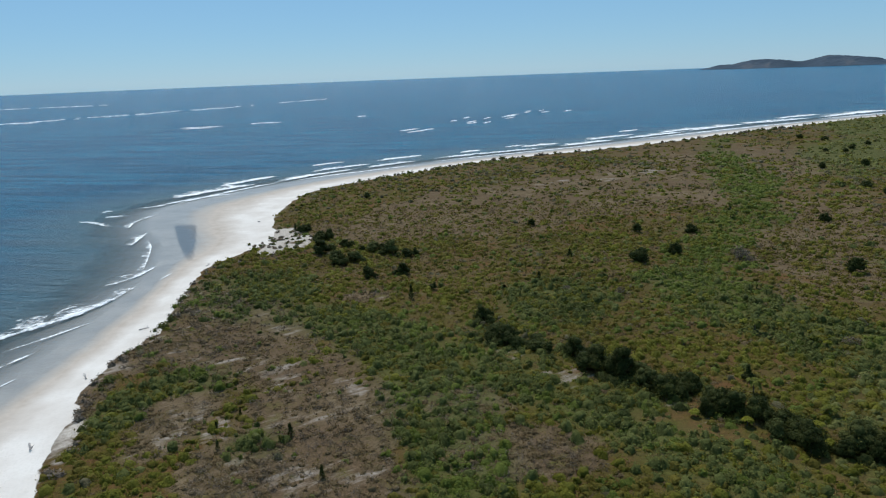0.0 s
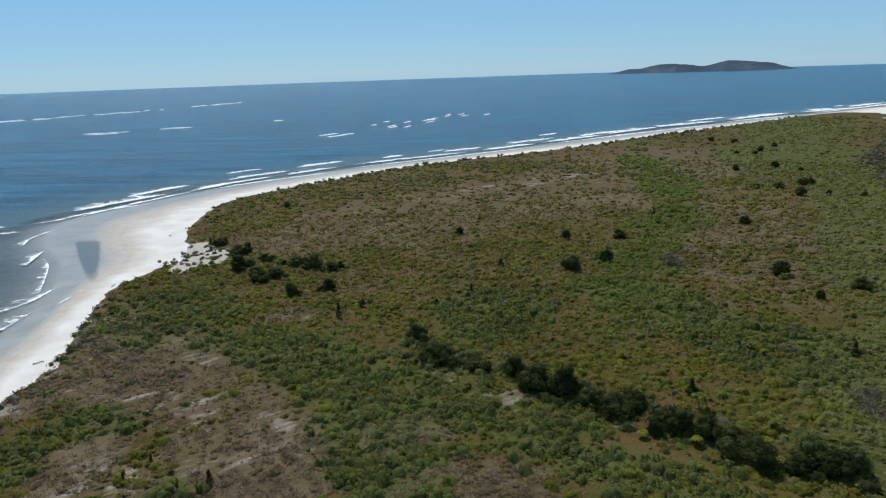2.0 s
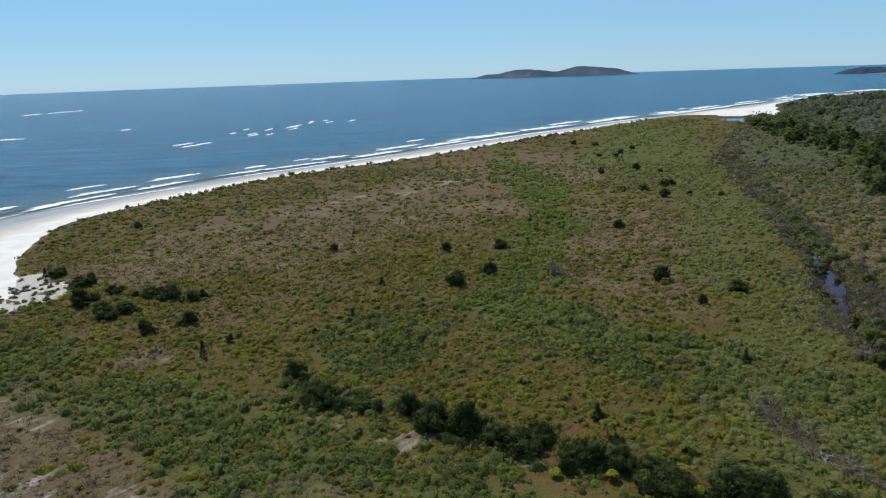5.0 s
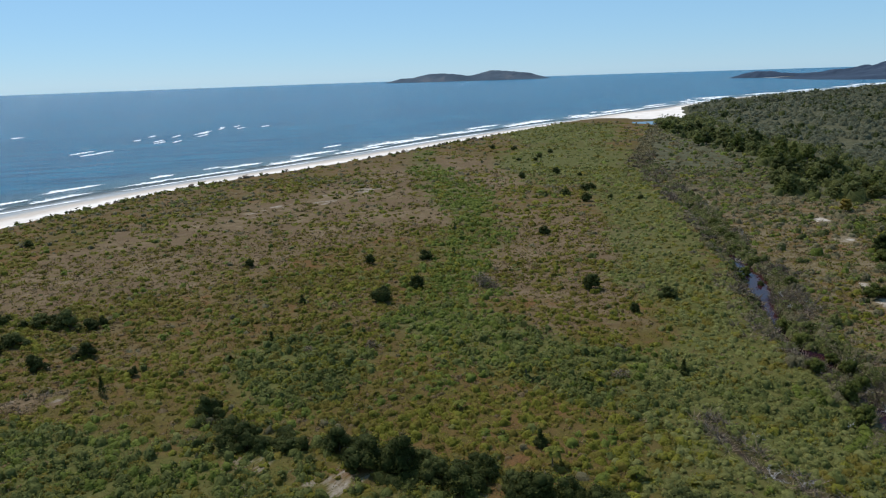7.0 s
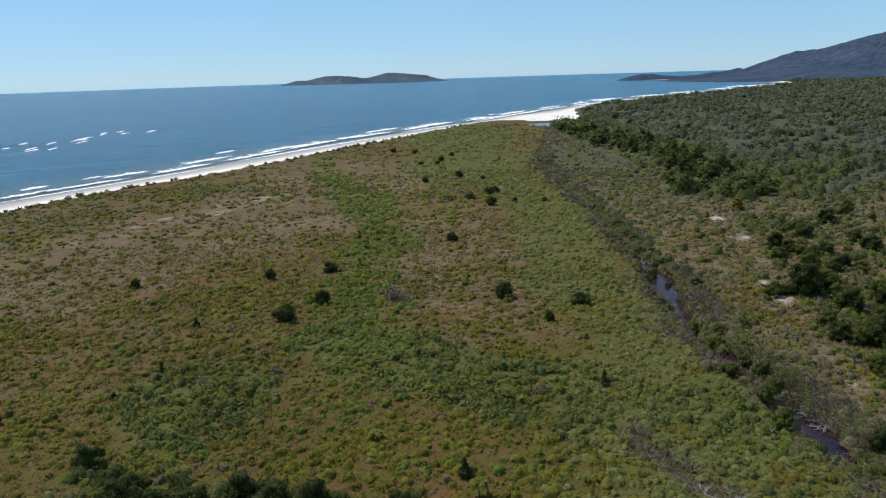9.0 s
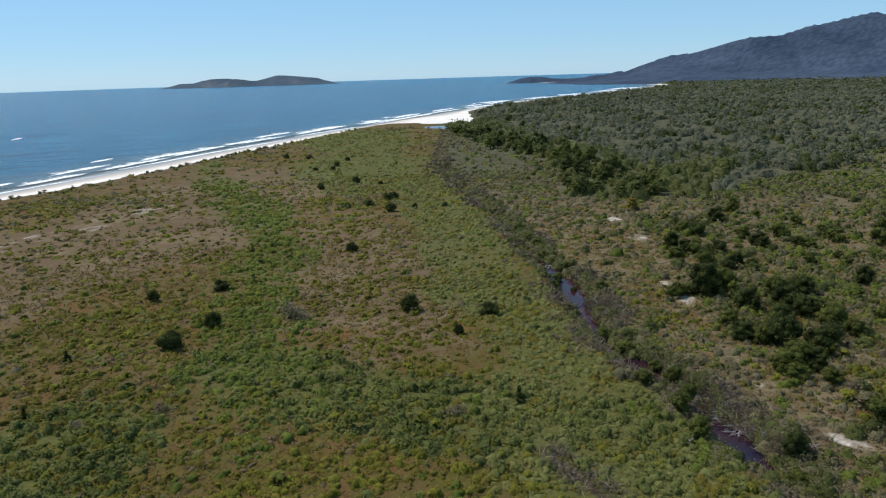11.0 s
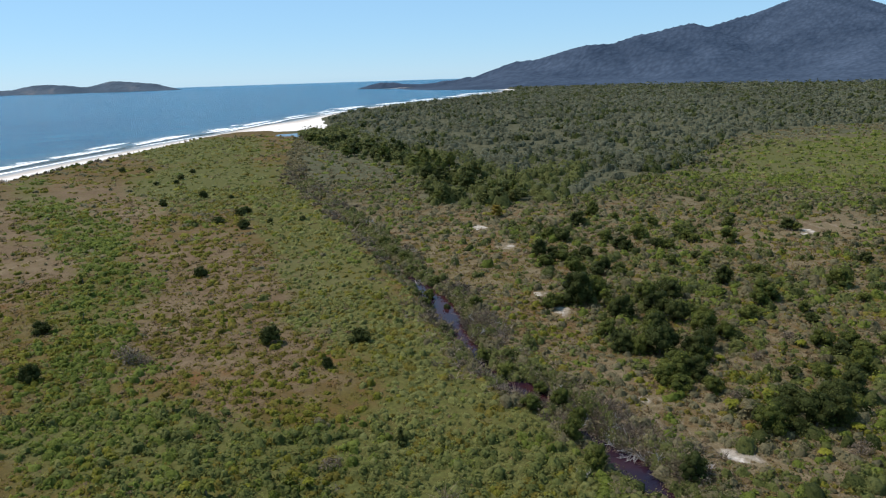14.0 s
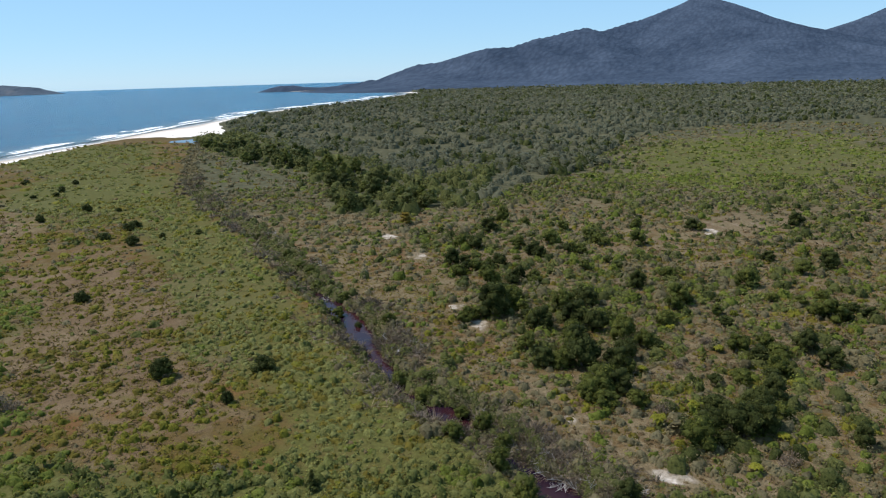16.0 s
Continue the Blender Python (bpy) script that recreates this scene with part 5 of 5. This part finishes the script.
def palm(seed, stem, fronds, reach, label, material):
    """A small palm: a ringed stem and arching fronds of paired leaflets."""
    rng = random.Random(seed)
    base = new("small_palm")
    verts, faces = [], []
    tube(verts, faces, limb_path((0, 0, -0.1), (0.05, 0.03, 1), stem + 0.1, 0.05, rng, 4), 0.09, 0.07, 7)
    part("trunk", plain_mesh("trunk", verts, faces), BARK, base)
    for k in range(fronds):
        a, lift = 2 * math.pi * (k + 0.5 * rng.random()) / fronds, rng.uniform(0.35, 1.1)
        verts, faces = [], []
        out, across = Vector((math.cos(a), math.sin(a), 0)), Vector((-math.sin(a), math.cos(a), 0))
        spine = [Vector((0, 0, stem)) + out * (reach * t) + Vector((0, 0, reach * (lift * t - 1.15 * t * t))) for t in (i / 8 for i in range(9))]
        tube(verts, faces, spine, 0.03, 0.008, 4)
        for i in range(1, 9):
            for sgn in (-1, 1):
                b = len(verts)
                w = reach * 0.30 * math.sin(math.pi * min(1, 0.18 + i / 9.5))
                verts += [spine[i], spine[i - 1], spine[i - 1] + across * (sgn * w) + out * (0.35 * w) - Vector((0, 0, 0.25 * w)), spine[i] + across * (sgn * w) + out * (0.35 * w) - Vector((0, 0, 0.25 * w))]
                faces.append((b, b + 1, b + 2, b + 3))
        part("frond", plain_mesh("frond", verts, faces), material, base)
    return tagged(base, label, "palm", "small palms in the scrub")


palms = [(palm(240 + k, 1.1 + 0.3 * k, 11, 1.2, "small palm with arching dark green fronds", MID_CROWN), 1.0) for k in range(2)]
plant(palms, [(78, 186, 1.3), (75.5, 180, 1.2), (74, 176, 1.0), (66, 162, 1.1), (71, 169, 0.9), (46, 98, 1.0), (24, 117, 0.9), (44, 128, 0.9), (55, 118, 0.8), (34, 94, 0.9), (37, 78, 1.0), (43, 72, 1.0)], pick)
drop(palms)
bright = [(palm(250, 1.2, 12, 1.3, "small palm with bright yellow-green fronds", YELLOW_CROWN), 1.0)]
plant(bright, [(28, 73, 0.6), (33, 70.5, 0.65), (39, 65, 0.6), (31, 66, 0.5), (44, 60, 0.55), (93, 61, 0.85), (98, 58, 0.7), (87, 50, 0.7), (45.5, 101, 0.6), (40, 69, 0.7), (106, 66, 0.7), (99, 54, 0.8), (95, 48, 0.7), (92, 57, 0.75), (118, 58, 0.7), (124, 66, 0.7), (104, 48, 0.7), (49, 96, 0.55), (53, 91, 0.6)], pick)
drop(bright)


def sapling(seed):
    """A narrow, dark, pointed young tree."""
    rng = np.random.default_rng(seed)
    base = new("sapling")
    verts, faces = [], []
    tube(verts, faces, [Vector((0, 0, -0.1)), Vector((0.02, 0, 1.2)), Vector((0, 0.02, 2.4))], 0.06, 0.015, 6)
    part("trunk", plain_mesh("trunk", verts, faces), BARK, base)
    n = 520
    u, a = rng.random(n) ** 0.8, rng.random(n) * 2 * math.pi
    r = (0.62 * (1 - u) + 0.06) * (0.5 + 0.5 * rng.random(n))
    p = np.stack([np.cos(a) * r, np.sin(a) * r, 0.15 + 2.35 * u], -1)
    d = rng.normal(0, 0.14, (n, 2, 3))
    v = np.stack([p, p + d[:, 0], p + d[:, 1]], 1).reshape(-1, 3)
    v[:, 2] = np.maximum(v[:, 2], 0.02)
    me = bpy.data.meshes.new("crown")
    fill(me, v, np.arange(len(v)).reshape(-1, 3))
    me.attributes.new("tone", "FLOAT", "POINT").data.foreach_set("value", np.full(len(v), 0.4, np.float32))
    part("crown", me, DARK_CROWN, base)
    return tagged(base, "narrow dark green sapling in dry grass", "sapling", group="saplings on the dry ground")


young = [(sapling(260 + k), 1.0) for k in range(2)]
plant(young, [(-18, 72, 0.6), (-13, 63, 0.5), (-27, 74, 0.35), (-25.5, 69.5, 0.4), (-25, 77, 0.4), (-38, 178, 0.8), (75, 111.5, 0.7), (65, 89, 0.9), (27, 145, 0.8), (38, 82, 0.9), (-6, 120, 0.8), (18, 128, 0.7)], pick)
drop(young)


def drift_log(seed, length, thick):
    rng = random.Random(seed)
    base = new("driftwood_log")
    verts, faces = [], []
    tube(verts, faces, limb_path((-length / 2, 0, thick * 0.8), (1, 0, 0.02), length, 0.10, rng, 6), thick, thick * 0.5, 7)
    part("log", plain_mesh("log", verts, faces), DRIFT, base)
    for k in range(3):
        verts, faces = [], []
        tube(verts, faces, limb_path((length * rng.uniform(-0.3, 0.3), 0, thick), (rng.uniform(-1, 1), rng.uniform(-1, 1), 0.6), length * 0.3, 0.25, rng, 4), thick * 0.4, 0.015, 5)
        part("branch", plain_mesh("branch", verts, faces), DRIFT, base)
    return tagged(base, "weathered driftwood log lying on the sand", "driftwood", group="driftwood along the beach")


logs = [(drift_log(270 + k, 2.2, 0.14), 1.0) for k in range(3)]
plant(logs, [(-47.5, 72, 0.9), (-49, 67, 1.0), (-47, 64, 0.8), (-50.5, 91, 0.7), (-50, 110, 0.7), (-52, 150, 0.7), (-52, 196, 0.7), (30, 322, 1.0), (66, 338, 1.0), (104, 357, 1.2), (140, 377, 1.2), (180, 404, 1.3), (370, 503, 1.6), (392, 492, 1.4)], pick)
drop(logs)
